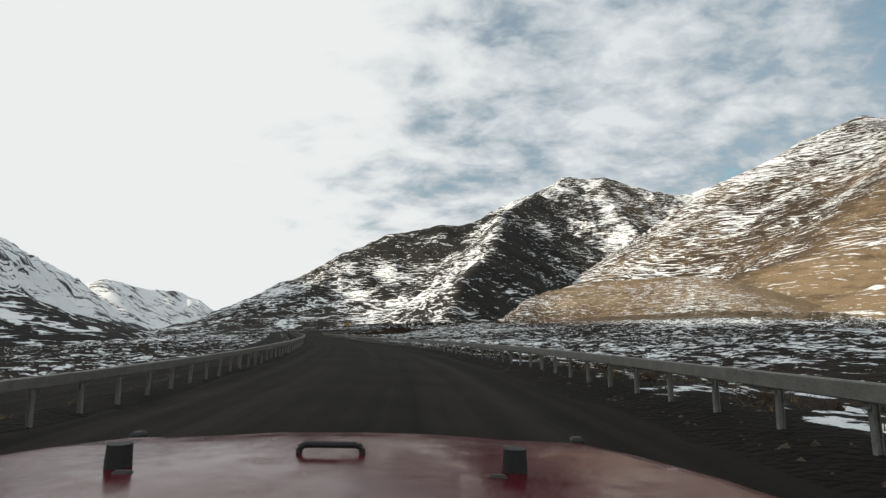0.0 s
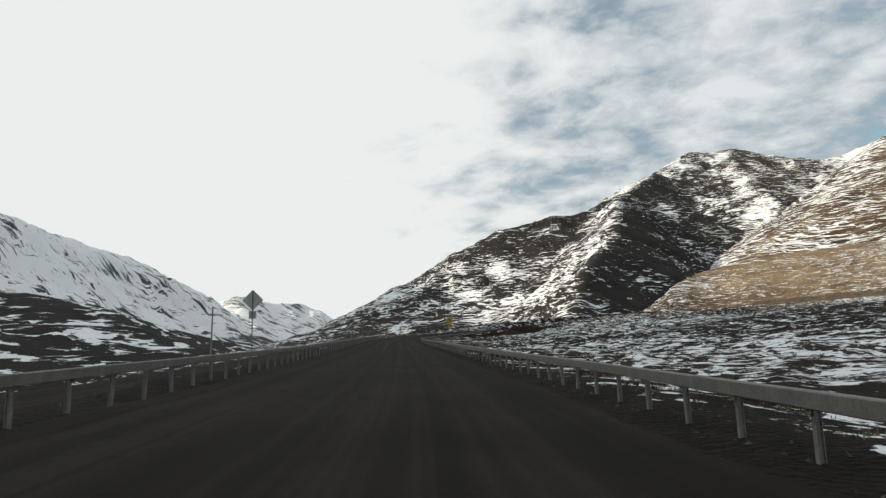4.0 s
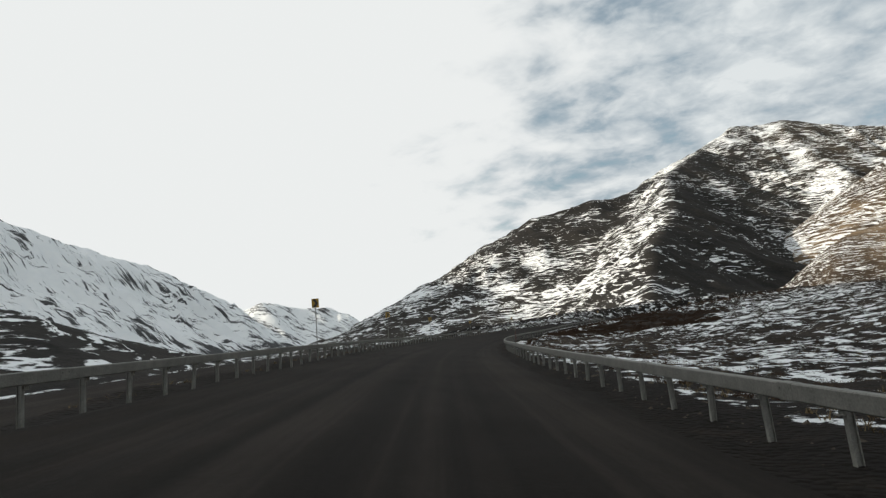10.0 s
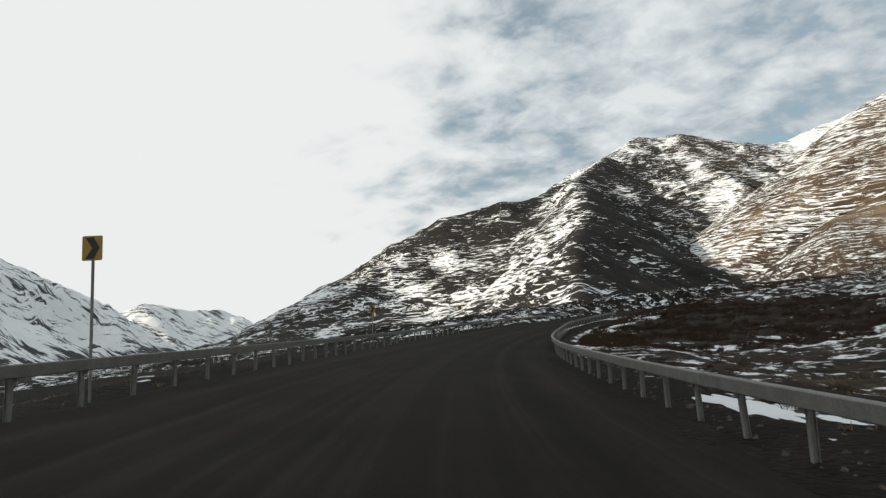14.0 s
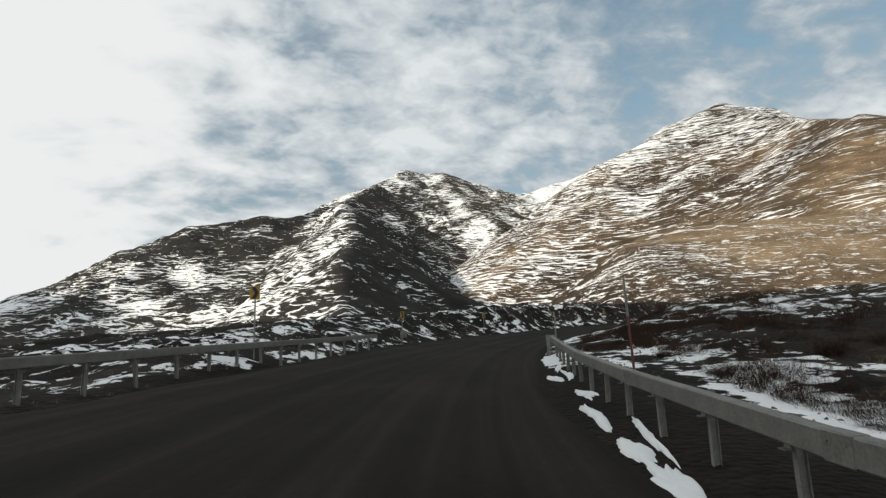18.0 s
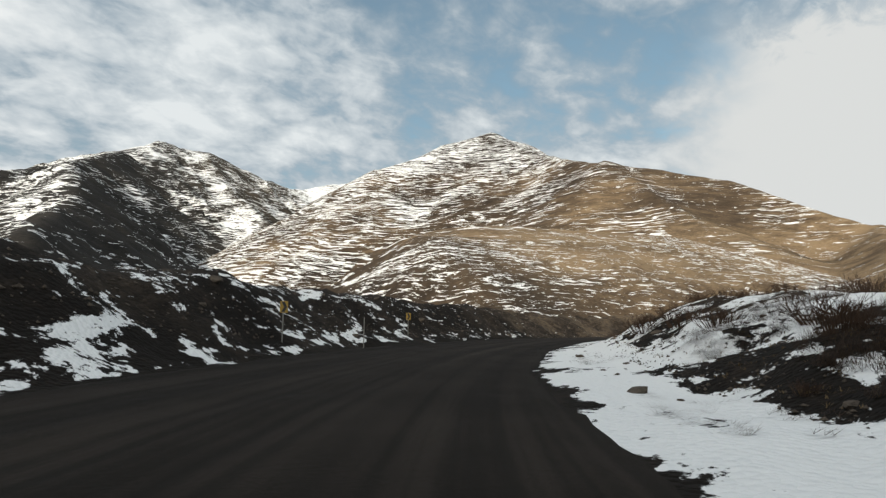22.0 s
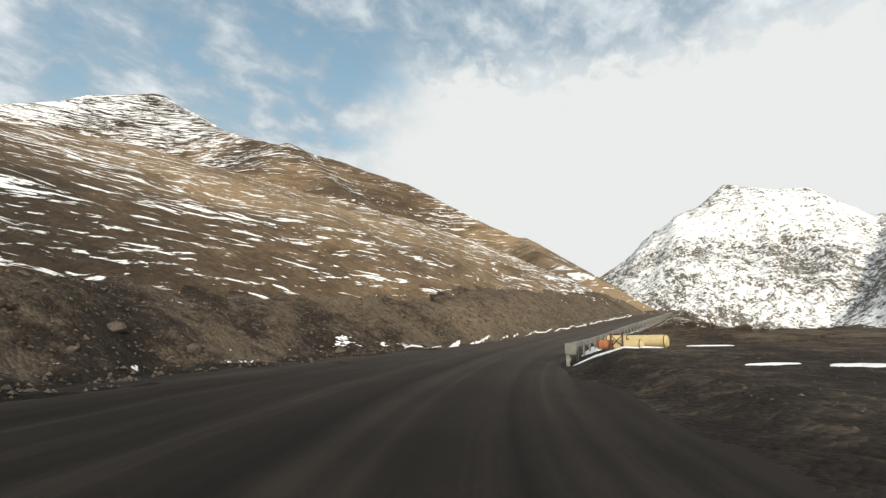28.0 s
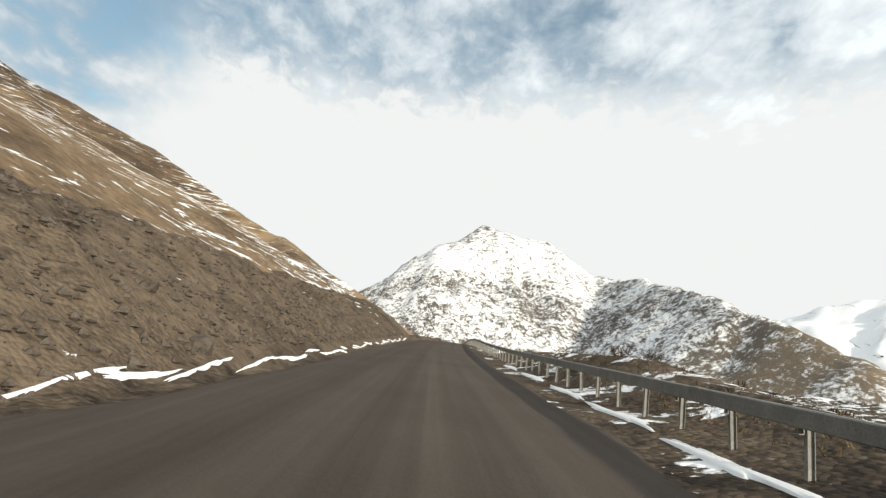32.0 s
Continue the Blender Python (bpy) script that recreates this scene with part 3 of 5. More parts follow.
# the road, a cambered strip with shallow wheel tracks
nn = np.concatenate([np.linspace(-5.8, 13.6, 98)])
ss = np.arange(0, RS[-1] - 1, 1.0)
SS, NN = np.meshgrid(ss, nn, indexing="ij")
px = np.stack([np.interp(ss, RS, RP[:, k]) for k in range(3)], -1)
pn = np.stack([np.interp(ss, RS, RN[:, k]) for k in range(2)], -1)
RX, RY = px[:, None, 0] + pn[:, None, 0] * NN, px[:, None, 1] + pn[:, None, 1] * NN
track = 0.02 * (np.cos((NN + fbm(SS / 60, NN * 0, 2, 8) * 0.8) * 2 * math.pi / 1.75))
RZ = px[:, None, 2] + rise(SS, NN) + track - 0.028 * np.minimum(np.abs(NN - 1), 6.6) + fbm(SS / 2.2, NN / 1.2, 3, 9) * 0.05 + fbm(SS / 0.9, NN / 0.5, 2, 19) * 0.02
RZ -= 0.34 * sstep(-1.4, -0.4, NN - np.interp(SS, [k[0] for k in EDGE_LEFT], [k[1] for k in EDGE_LEFT]) + fbm(SS / 7, NN, 2, 4) * 1.0) + 0.34 * sstep(-0.8, 0.3, -NN - np.interp(SS, [k[0] for k in EDGE_RIGHT], [k[1] for k in EDGE_RIGHT]) + fbm(SS / 7, NN, 2, 6) * 1.0)
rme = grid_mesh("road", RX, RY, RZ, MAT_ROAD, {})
uv = rme.uv_layers.new(name="UVMap")
li = np.empty(len(rme.loops), np.int32)
rme.loops.foreach_get("vertex_index", li)
uv.data.foreach_set("uv", np.stack([NN.ravel()[li], SS.ravel()[li]], -1).astype(np.float32).ravel())
rme.flip_normals()
tagged(new("road", rme), "dark wet gravel highway with pale wheel tracks, painted paler where sunlit", "road", kind="structure")


# ---- mountains ----
def ridge_field(x, y, ridge, reach, power, gully, seed):
    """Height of a crest line falling away to both sides, cut by gullies down the slope."""
    best, s0 = np.full(x.shape, -1e9), 0.0
    wig = fbm(x / 150, y / 150, 2, seed + 40) * 60
    for (x0, y0, h0), (x1, y1, h1) in zip(ridge[:-1], ridge[1:]):
        L2 = (x1 - x0) ** 2 + (y1 - y0) ** 2
        raw = ((x - x0) * (x1 - x0) + (y - y0) * (y1 - y0)) / L2
        t = np.clip(raw, 0, 1)
        d = np.hypot(x - x0 - t * (x1 - x0), y - y0 - t * (y1 - y0))
        h = np.maximum(h0 + (h1 - h0) * t, 5)
        u = d / (reach * h)
        u = np.sqrt(u * u + 0.0003) - 0.0173
        z = h * np.sign(1 - u) * np.abs(1 - u) ** power
        if gully:
            g = ridged((s0 + raw * math.sqrt(L2) + wig) / 95, d / 420, 4, seed)
            z = z + h * gully * g * np.clip(u * 4, 0, 1) * np.clip(1.25 - u, 0, 1)
        best = np.maximum(best, z)
        s0 += math.sqrt(L2)
    return best


def mountain(name, label, ridges, box, step, mat, reach, power, gully, rough, snow, tint, seed, base=-4.0, k=14.0, cut=None, aspect=0.0):
    x = np.arange(box[0], box[1] + step, step)
    y = np.arange(box[2], box[3] + step, step)
    X, Y = np.meshgrid(x, y)
    acc = 0.0
    for i, r in enumerate(ridges):
        opts = dict(reach=reach, power=power, gully=gully)
        if isinstance(r, tuple):
            r, extra = r
            opts.update(extra)
        r = [(px_, py_, h_ - base) for px_, py_, h_ in r]
        acc = acc + np.exp(np.clip(ridge_field(X, Y, r, seed=seed + 7 * i, **opts) / k, -40, 200))
    Z = k * np.log(acc + 1e-9) + base
    Z = Z + np.clip(Z / 60, 0.05, 1) * rough * (fbm(X / 70, Y / 70, 5, seed + 90) * 14 + ridged(X / 26, Y / 26, 3, seed + 95) * 2.5)
    if cut is not None:
        Z = cut(X, Y, Z)
    e = np.minimum.reduce([X - box[0], box[1] - X, Y - box[2], box[3] - Y])
    Z = np.where(e < step * 3, np.minimum(Z, base - 8), Z)
    lie = aspect * np.tanh(2.0 * (np.roll(Z, -4, 1) - np.roll(Z, 4, 1)) / (8 * step))      # drifts on the ribs' west side also paint it sunlit, the east side shaded
    ob = new(name, grid_mesh(name, X, Y, Z, mat, {"snow": 0.5 + snow(X, Y, Z) + lie, "tint": tint(X, Y, Z), "near": sstep(215, 95, np.hypot(X - 155, Y - 450)) * sstep(560, 490, Y)}))
    return tagged(ob, label, "mountain", kind="structure"), (X, Y, Z)


# the open hillside above the last stretch: its height over the road, by metres from the bank's foot, and the most it reaches by metres along the road
SIDE = [(0, -3), (5, 3.2), (10, 6.6), (20, 12.4), (30, 16.6), (45, 23.2), (60, 29.4), (90, 40), (125, 45), (170, 38), (230, 5), (300, -40)]
CREST = [(550, -70), (556, -25), (561, 2), (567, 10), (575, 19), (585, 31), (595, 43), (605, 53), (615, 61), (630, 72), (700, 90)]


def smooth_max(a, b, k):
    h = np.maximum(k - np.abs(a - b), 0) / k
    return np.maximum(a, b) + h * h * k * 0.25


def road_cut(X, Y, Z):
    """Carry the hill down to the road as one open slope and keep it behind the cut bank."""
    near = (X < 560) & (Y < 700)
    x, y = X[near], Y[near]
    S, N, R = road_coords(x, y)
    # past the road's last metres its line runs on straight
    u, v = RT[-1] / np.hypot(*RT[-1]), RN[-1]
    along = (x - RP[-1, 0]) * u[0] + (y - RP[-1, 1]) * u[1]
    past = (S > RS[-1] - 6) & (along > -3)
    N = np.where(past, (x - RP[-1, 0]) * v[0] + (y - RP[-1, 1]) * v[1], N)
    S = np.where(past, RS[-1] + along, S)
    e = ramp_s(S, *EDGE_LEFT)
    side = np.minimum(ramp_s(N - e, *SIDE), ramp_s(S, *CREST)) - 1.0 + fbm(x / 9, y / 9, 3, 73) * 1.2 * sstep(4, 12, N - e)
    side = side - 60 * sstep(720, 960, S) - 34 * sstep(45, 170, N - e) * sstep(630, 556, S)
    z = np.where((N > e + 2) & (S > 545), smooth_max(Z[near], R + side, 3.0), Z[near])
    top = R + ramp_s(S, *BANK_LEFT) - 0.5 + (0.60 + 0.10 * sstep(610, 640, S)) * (N - e - 4.8)
    top = np.where(N > e + 3, top, R - 6) + fbm(x / 7, y / 7, 3, 71) * 0.6
    Z = Z.copy()
    Z[near] = np.where((S > 380) & (S < RS[-1] + 25), np.minimum(z, top), z)
    return Z


def near_line(x, y, line, width):
    """One on a polyline, falling off across its width."""
    d = np.full(x.shape, 1e9)
    for (x0, y0), (x1, y1) in zip(line[:-1], line[1:]):
        t = np.clip(((x - x0) * (x1 - x0) + (y - y0) * (y1 - y0)) / ((x1 - x0) ** 2 + (y1 - y0) ** 2), 0, 1)
        d = np.minimum(d, np.hypot(x - x0 - t * (x1 - x0), y - y0 - t * (y1 - y0)))
    return np.exp(-((d + fbm(x / 30, y / 30, 3, 3) * width) / width) ** 2)


GULLIES = [[(557, 2209), (529, 2050), (506, 1890), (480, 1793)], [(464, 2161), (421, 2069), (385, 1975)]]

brown_hill, HILL = mountain(
    "brown_hill", "broad brown tundra hill streaked with thin snow", [
        ([(780, 1560, 400), (948, 1426, 526), (1015, 1331, 544)], dict(reach=1.5, power=1.06)),
        ([(1015, 1331, 544), (898, 1080, 398), (717, 831, 279)], dict(reach=1.5, power=1.10)),
        ([(717, 831, 279), (790, 691, 239), (669, 508, 124)], dict(reach=1.6, power=1.1)),
        ([(669, 508, 124), (430, 462, 66), (341, 444, 47), (285, 434, 27)], dict(reach=1.9, power=1.1)),
        ([(1015, 1331, 544), (679, 1358, 385), (640, 1260, 290), (440, 1200, 150)], dict(reach=1.55, power=1.1)),
        ([(717, 831, 279), (567, 642, 140), (330, 720, 70)], dict(reach=2.0, power=1.11)),
        ([(1160, 1326, 552), (1015, 1331, 544)], dict(reach=1.35, power=1.15)),
    ], (-60, 1420, 395, 1850), 3.8, MAT_BROWN, 2.2, 1.1, 0.0, 0.30,
    lambda x, y, z: 0.0 + 0.04 * sstep(460, 250, x) * sstep(500, 800, y) + 0.03 * sstep(230, 420, z) + 0.03 * sstep(950, 1250, y) - 0.045 * sstep(150, 350, x) * sstep(1000, 750, y) * sstep(330, 200, z) + fbm(x / 90, y / 90, 3, 58) * 0.05 + 0.022 * sstep(280, 160, np.hypot(x - 150, y - 450)) * sstep(560, 500, y) + 0.02 * sstep(480, 600, y) * sstep(950, 700, y) * sstep(300, 120, x),
    # near the road the tint paints in sunlit gold; the foot is darker
    lambda x, y, z: 0.38 + 0.32 * sstep(0, 260, x) * sstep(900, 520, y) + fbm(x / 130, y / 130, 3, 55) * 0.4 - 0.22 * sstep(330, 460, z) + 0.19 * sstep(420, 120, np.hypot(x - 190, y - 470)) * sstep(640, 500, y) * sstep(40, 115, x) - 0.15 * sstep(32, 17, z), 11, base=0.0, k=5.0, cut=road_cut)

dark_mountain, _ = mountain(
    "dark_mountain", "dark rocky mountain with snow bands and a white gully", [
        ([(-640, 1553, 38), (-463, 1659, 146), (-300, 1670, 211), (-181, 1697, 289)], dict(reach=1.89, power=1.2)),
        ([(-181, 1697, 289), (-7, 1751, 341), (82, 1835, 365), (214, 2060, 454), (334, 2117, 537), (501, 2265, 644)], dict(reach=2.22, power=1.56)),
        ([(501, 2265, 644), (641, 2295, 655), (756, 2263, 618), (952, 2240, 565)], dict(reach=1.4, power=1.21)),
        ([(952, 2240, 565), (1265, 2306, 684), (1409, 2221, 735)], dict(reach=1.4, power=1.21)),
        ([(331, 2016, 513), (170, 1640, 355), (106, 1163, 182), (33, 875, 92), (8, 700, 30)], dict(reach=1.46, power=1.11, gully=0.08)),
        ([(641, 2295, 655), (597, 1900, 420), (570, 1640, 300)], dict(reach=1.33, power=1.10, gully=0.08)),
    ], (-900, 1560, 620, 2640), 6.5, MAT_DARK, 2.7, 1.5, 0.10, 1.0,
    lambda x, y, z: -0.022 + 0.04 * sstep(120, 320, x) + 0.015 * sstep(160, 0, x) * sstep(210, 100, z) - 0.03 * sstep(180, 20, x) * sstep(120, 220, z) + 0.03 * sstep(420, 640, z) * sstep(300, 600, x) + 0.04 * sstep(30, 60, x) * sstep(130, 60, np.abs(x - 20)) * sstep(200, 60, z) + 0.09 * sstep(850, 1000, x) + 0.09 * sstep(640, 600, z) * sum(near_line(x, y, g, 5) for g in GULLIES),
    lambda x, y, z: 0.28 + 0.3 * sstep(380, 620, x) + 0.35 * sstep(-50, -200, x) * sstep(140, 20, z) * 0.5, 23, base=-14.0, aspect=0.075)

snow_range, _ = mountain(
    "snow_range", "distant snow-covered mountain range in blue shade", [
        ([(-1854, 505, 560), (-1756, 999, 520), (-1706, 1453, 448), (-1639, 1681, 386), (-1549, 1887, 329), (-1537, 2168, 261), (-1549, 2391, 184)], dict(reach=1.71, power=1.33)),
    ], (-3000, -560, -100, 3000), 11, MAT_WHITE, 2.3, 1.35, 0.17, 1.2,
    lambda x, y, z: 0.02 - 0.10 * sstep(60, 0, z), lambda x, y, z: 0.3 + 0 * x, 37, base=-26.0)
far_range, _ = mountain(
    "far_range", "far snowy peaks closing the valley", [
        ([(-2085, 2906, 160), (-1814, 3071, 275), (-1620, 3170, 232), (-1496, 3284, 226), (-1353, 3416, 128), (-1180, 3500, 40)], dict(reach=1.78, power=1.35)),
    ], (-2900, -700, 2500, 4000), 13, MAT_WHITE, 2.2, 1.3, 0.12, 1.2,
    lambda x, y, z: 0.0 + 0 * x, lambda x, y, z: 0.35 + 0 * x, 41, base=-26.0)
foothill, _ = mountain(
    "foothill", "low dark foothill dusted with snow", [
        [(-700, 100, 95), (-480, 300, 62), (-389, 402, 46), (-383, 438, 32), (-380, 496, 20), (-377, 560, 6)],
    ], (-1000, -180, -150, 760), 5, MAT_DARK, 4.2, 1.3, 0.10, 0.5,
    lambda x, y, z: 0.02 + 0 * x, lambda x, y, z: 0.25 + 0 * x, 47, base=-22.0)
right_mountain, _ = mountain(
    "right_mountain", "sunlit snowy mountain with scree patches", [
        ([(880, 255, 222), (848, 169, 197), (861, 94, 166), (735, 88, 150), (652, 105, 126), (511, 117, 88), (399, 121, 53)], dict(reach=1.35, power=1.15)),
        ([(878, 255, 214), (820, 320, 60)], dict(reach=0.9, power=1.1)),
        ([(848, 169, 195), (720, 240, 60)], dict(reach=1.1, power=1.1)),
    ], (250, 1700, -420, 900), 5.5, MAT_RIGHT, 1.9, 1.25, 0.10, 0.8,
    lambda x, y, z: -0.062 + 0.055 * sstep(60, 200, z), lambda x, y, z: 0.30 + 0.35 * sstep(560, 420, x), 53, base=-20.0, aspect=0.04)
# the unseen south-west crest is placed to keep the sun off the road
south_range, _ = mountain(
    "south_range", "far white mountains in haze, with an unseen crest added to shade the road", [
        [(2300, -900, 180), (1999, -1179, 300), (1900, -1289, 396), (1772, -1414, 420), (1500, -1700, 450), (900, -2000, 430), (200, -2100, 420), (-600, -1900, 440), (-1050, -1250, 450), (-1500, -407, 440), (-1900, 330, 470)],
    ], (-2900, 2800, -2900, 700), 22, MAT_WHITE, 2.0, 1.3, 0.12, 1.2,
    lambda x, y, z: 0.08 + 0 * x, lambda x, y, z: 0.3 + 0 * x, 59, base=-26.0)


# ---- shapes ----
def add_box(bm, cx, cy, cz, sx, sy, sz, bevel=0.0):
    v = bmesh.ops.create_cube(bm, size=1.0, matrix=Matrix.Translation((cx, cy, cz)) @ Matrix.Diagonal((sx, sy, sz, 1)))["verts"]
    if bevel:
        es = {e for w in v for e in w.link_edges}
        bmesh.ops.bevel(bm, geom=list(es), offset=bevel, segments=1, affect="EDGES")
    return v


def add_tube(bm, a, b, r0, r1=None, seg=10, caps=True):
    a, b = Vector(a), Vector(b)
    q = (b - a).to_track_quat("Z", "Y").to_matrix().to_4x4()
    m = Matrix.Translation((a + b) / 2) @ q
    return bmesh.ops.create_cone(bm, cap_ends=caps, segments=seg, radius1=r0, radius2=r0 if r1 is None else r1, depth=(b - a).length, matrix=m)["verts"]


def box_bm(*args, **kw):
    bm = bmesh.new()
    add_box(bm, *args, **kw)
    return bm


def tube_bm(*args, **kw):
    bm = bmesh.new()
    add_tube(bm, *args, **kw)
    return bm


def prism(outline, depth):
    """A flat outline in x and z, thickened along y from 0 to depth."""
    bm = bmesh.new()
    a = [bm.verts.new((x, 0, z)) for x, z in outline]
    b = [bm.verts.new((x, depth, z)) for x, z in outline]
    n = len(a)
    bm.faces.new(a)
    bm.faces.new(b[::-1])
    for i in range(n):
        bm.faces.new((a[i], b[i], b[(i + 1) % n], a[(i + 1) % n]))
    bmesh.ops.recalc_face_normals(bm, faces=bm.faces)
    return bm


# ---- guard rails ----
SPAN, BEAM, RAIL_TOP = 1.83, 5.49, 0.76


def post_mesh():
    """An I-section steel post, sunk in the ground."""
    bm = bmesh.new()
    for y in (-0.045, 0.045):
        add_box(bm, 0, y, 0.02, 0.075, 0.008, 1.36)
    add_box(bm, 0, 0, 0.02, 0.008, 0.082, 1.36)
    me = bpy.data.meshes.new("post")
    bm.to_mesh(me)
    bm.free()
    me.materials.append(MAT_POST)
    return me


def beam_mesh():
    """A closed box beam, its edges rounded, with a sleeve at one end."""
    bm = bmesh.new()
    add_box(bm, 0, 0, 0, BEAM - 0.012, 0.15, 0.24, 0.018)
    me = bpy.data.meshes.new("beam")
    bm.to_mesh(me)
    bm.free()
    me.materials.append(MAT_STEEL)
    return me


def bracket_mesh():
    bm = bmesh.new()
    add_box(bm, 0, 0, 0, 0.11, 0.012, 0.10)
    add_box(bm, 0, 0.03, -0.045, 0.11, 0.07, 0.012)
    me = bpy.data.meshes.new("bracket")
    bm.to_mesh(me)
    bm.free()
    me.materials.append(MAT_POST)
    return me


def sleeve_mesh():
    bm = bmesh.new()
    add_box(bm, 0, 0, 0, 0.34, 0.16, 0.252, 0.012)
    for x in (-0.1, 0.1):
        add_tube(bm, (x, -0.095, 0.04), (x, 0.095, 0.04), 0.014, seg=6)
    me = bpy.data.meshes.new("sleeve")
    bm.to_mesh(me)
    bm.free()
    me.materials.append(MAT_STEEL)
    return me


POST, BEAMM, BRACKET, SLEEVE = post_mesh(), beam_mesh(), bracket_mesh(), sleeve_mesh()


def guard_rail(label, s0, s1, n, drop=0.0, flare=0.0):
    """A run of box beam on posts, at n metres to the left of the road's line."""
    line = n if isinstance(n, list) else [(0, n)]
    n = line[0][1]
    side = 1 if n > 0 else -1
    rail = tagged(new("guard_rail"), label, "guard rail", group="guard rails")
    rail.location = on_road(s0, n)[0]
    inv = Matrix.Translation(-rail.location)

    def put(me, name, m):
        ob = new(name, me)
        ob.parent = rail
        ob.matrix_basis = inv @ m

    def off(s):
        return float(np.interp(s, [k[0] for k in line], [k[1] for k in line]))

    k, s = 0, s0
    rnd = random.Random(int(s0 * 7 + n))
    while s + BEAM <= s1 + 0.1:
        a, b = on_road(s, off(s), RAIL_TOP - drop)[0], on_road(s + BEAM, off(s + BEAM), RAIL_TOP - drop)[0]
        d = b - a
        stretch = d.length / BEAM
        m = Matrix.Translation((a + b) / 2 - Vector((0, 0, 0.12))) @ d.to_track_quat("X", "Z").to_matrix().to_4x4()
        put(BEAMM, "beam", m @ Matrix.Diagonal((stretch, 1, 1, 1)))
        put(SLEEVE, "sleeve", Matrix.Translation(d / 2) @ m)
        for j in range(3):
            p = a.lerp(b, (j + 0.5) / 3)
            h = math.degrees(math.atan2(d.y, d.x))
            q = pose(p.x, p.y, p.z - 0.72, rnd.uniform(-2.5, 2.5), rnd.uniform(-2, 2), h) @ Matrix.Translation((0, side * 0.135, 0))
            put(POST, "post", q)
            put(BRACKET, "bracket", pose(p.x, p.y, p.z - 0.275, 0, 0, h) @ Matrix.Translation((0, side * 0.04, 0)))
        s += BEAM
    return rail, off


# ---- signs and markers ----
def marker_post(place, label, low, lean=(0, 0), tall=2.3, group="marker poles"):
    """A slim roadside pole: coloured tape on its lower part, bare above."""
    ob = tagged(new("marker_post"), label, "marker post", group=group)
    ob.matrix_world = Matrix.Translation(place) @ pose(0, 0, 0, lean[0], lean[1], 0)
    part("lower_pole", tube_bm((0, 0, -0.4), (0, 0, tall * 0.62), 0.034, seg=8), low, ob)
    part("upper_pole", tube_bm((0, 0, tall * 0.62), (0, 0, tall), 0.032, seg=8), MAT_POST, ob)
    part("cap", tube_bm((0, 0, tall), (0, 0, tall + 0.03), 0.036, 0.02, seg=8), MAT_BLACK, ob)
    return ob


def sign_post(ob, tall):
    bm = bmesh.new()
    add_box(bm, 0, 0.035, tall / 2 - 0.25, 0.055, 0.006, tall + 0.5)
    for x in (-0.026, 0.026):
        add_box(bm, x, 0.052, tall / 2 - 0.25, 0.006, 0.034, tall + 0.5)
    part("pole", bm, MAT_POST, ob)


def rounded(w, h, r, n=4):
    out = []
    for cx, cz, a0 in ((w / 2 - r, h / 2 - r, 0), (-w / 2 + r, h / 2 - r, 90), (-w / 2 + r, -h / 2 + r, 180), (w / 2 - r, -h / 2 + r, 270)):
        for i in range(n + 1):
            a = radians(a0 + 90 * i / n)
            out.append((cx + r * math.cos(a), cz + r * math.sin(a)))
    return out


def panel(name, ob, outline, z, front, y=0.0, rot=0.0, label=""):
    bm = prism(outline, 0.004)
    p = part(name, bm, front, ob, label)
    p.matrix_basis = pose(0, y, z, 0, rot, 0)
    q = part("back_sheet", prism([(x * 0.995, zz * 0.995) for x, zz in outline], 0.003), MAT_SIGNBACK, ob)
    q.matrix_basis = pose(0, y + 0.005, z, 0, rot, 0)
    return p


def flat_shape(name, ob, outline, z, mat, y=-0.004):
    p = part(name, prism(outline, 0.003), mat, ob)
    p.matrix_basis = pose(0, y, z)
    return p


def chevron_sign(place, heading, lean=0.0, mirror=1, tall=3.1):
    """A chevron board that faces along -y before it is turned."""
    ob = tagged(new("chevron_sign"), "yellow chevron curve sign with a black arrow on a steel post", "road sign", group="chevron signs")
    ob.matrix_world = Matrix.Translation(place) @ pose(0, 0, 0, 0, lean, heading)
    sign_post(ob, tall)
    z, w, h = tall - 0.30, 0.46, 0.60
    panel("board", ob, rounded(w, h, 0.04), z, MAT_YELLOW)
    q = mirror
    flat_shape("arrow", ob, [(q * x, zz) for x, zz in ((-0.16, 0.26), (0.03, 0.26), (0.17, 0), (0.03, -0.26), (-0.16, -0.26), (0.0, 0))], z, MAT_BLACK)
    return ob


def text_part(body, size, mat, ob, z, y=-0.006, name="lettering"):
    cu = bpy.data.curves.new(name, "FONT")
    cu.body, cu.size, cu.align_x, cu.align_y, cu.extrude = body, size, "CENTER", "CENTER", 0.0015
    tmp = new(name + "_curve", cu)
    me = bpy.data.meshes.new_from_object(tmp.evaluated_get(bpy.context.evaluated_depsgraph_get()))
    bpy.data.objects.remove(tmp)
    bpy.data.curves.remove(cu)
    me.materials.clear()
    me.materials.append(mat)
    t = new(name, me)
    t.parent = ob
    t.matrix_basis = pose(0, y, z, 90, 0, 0)
    return t


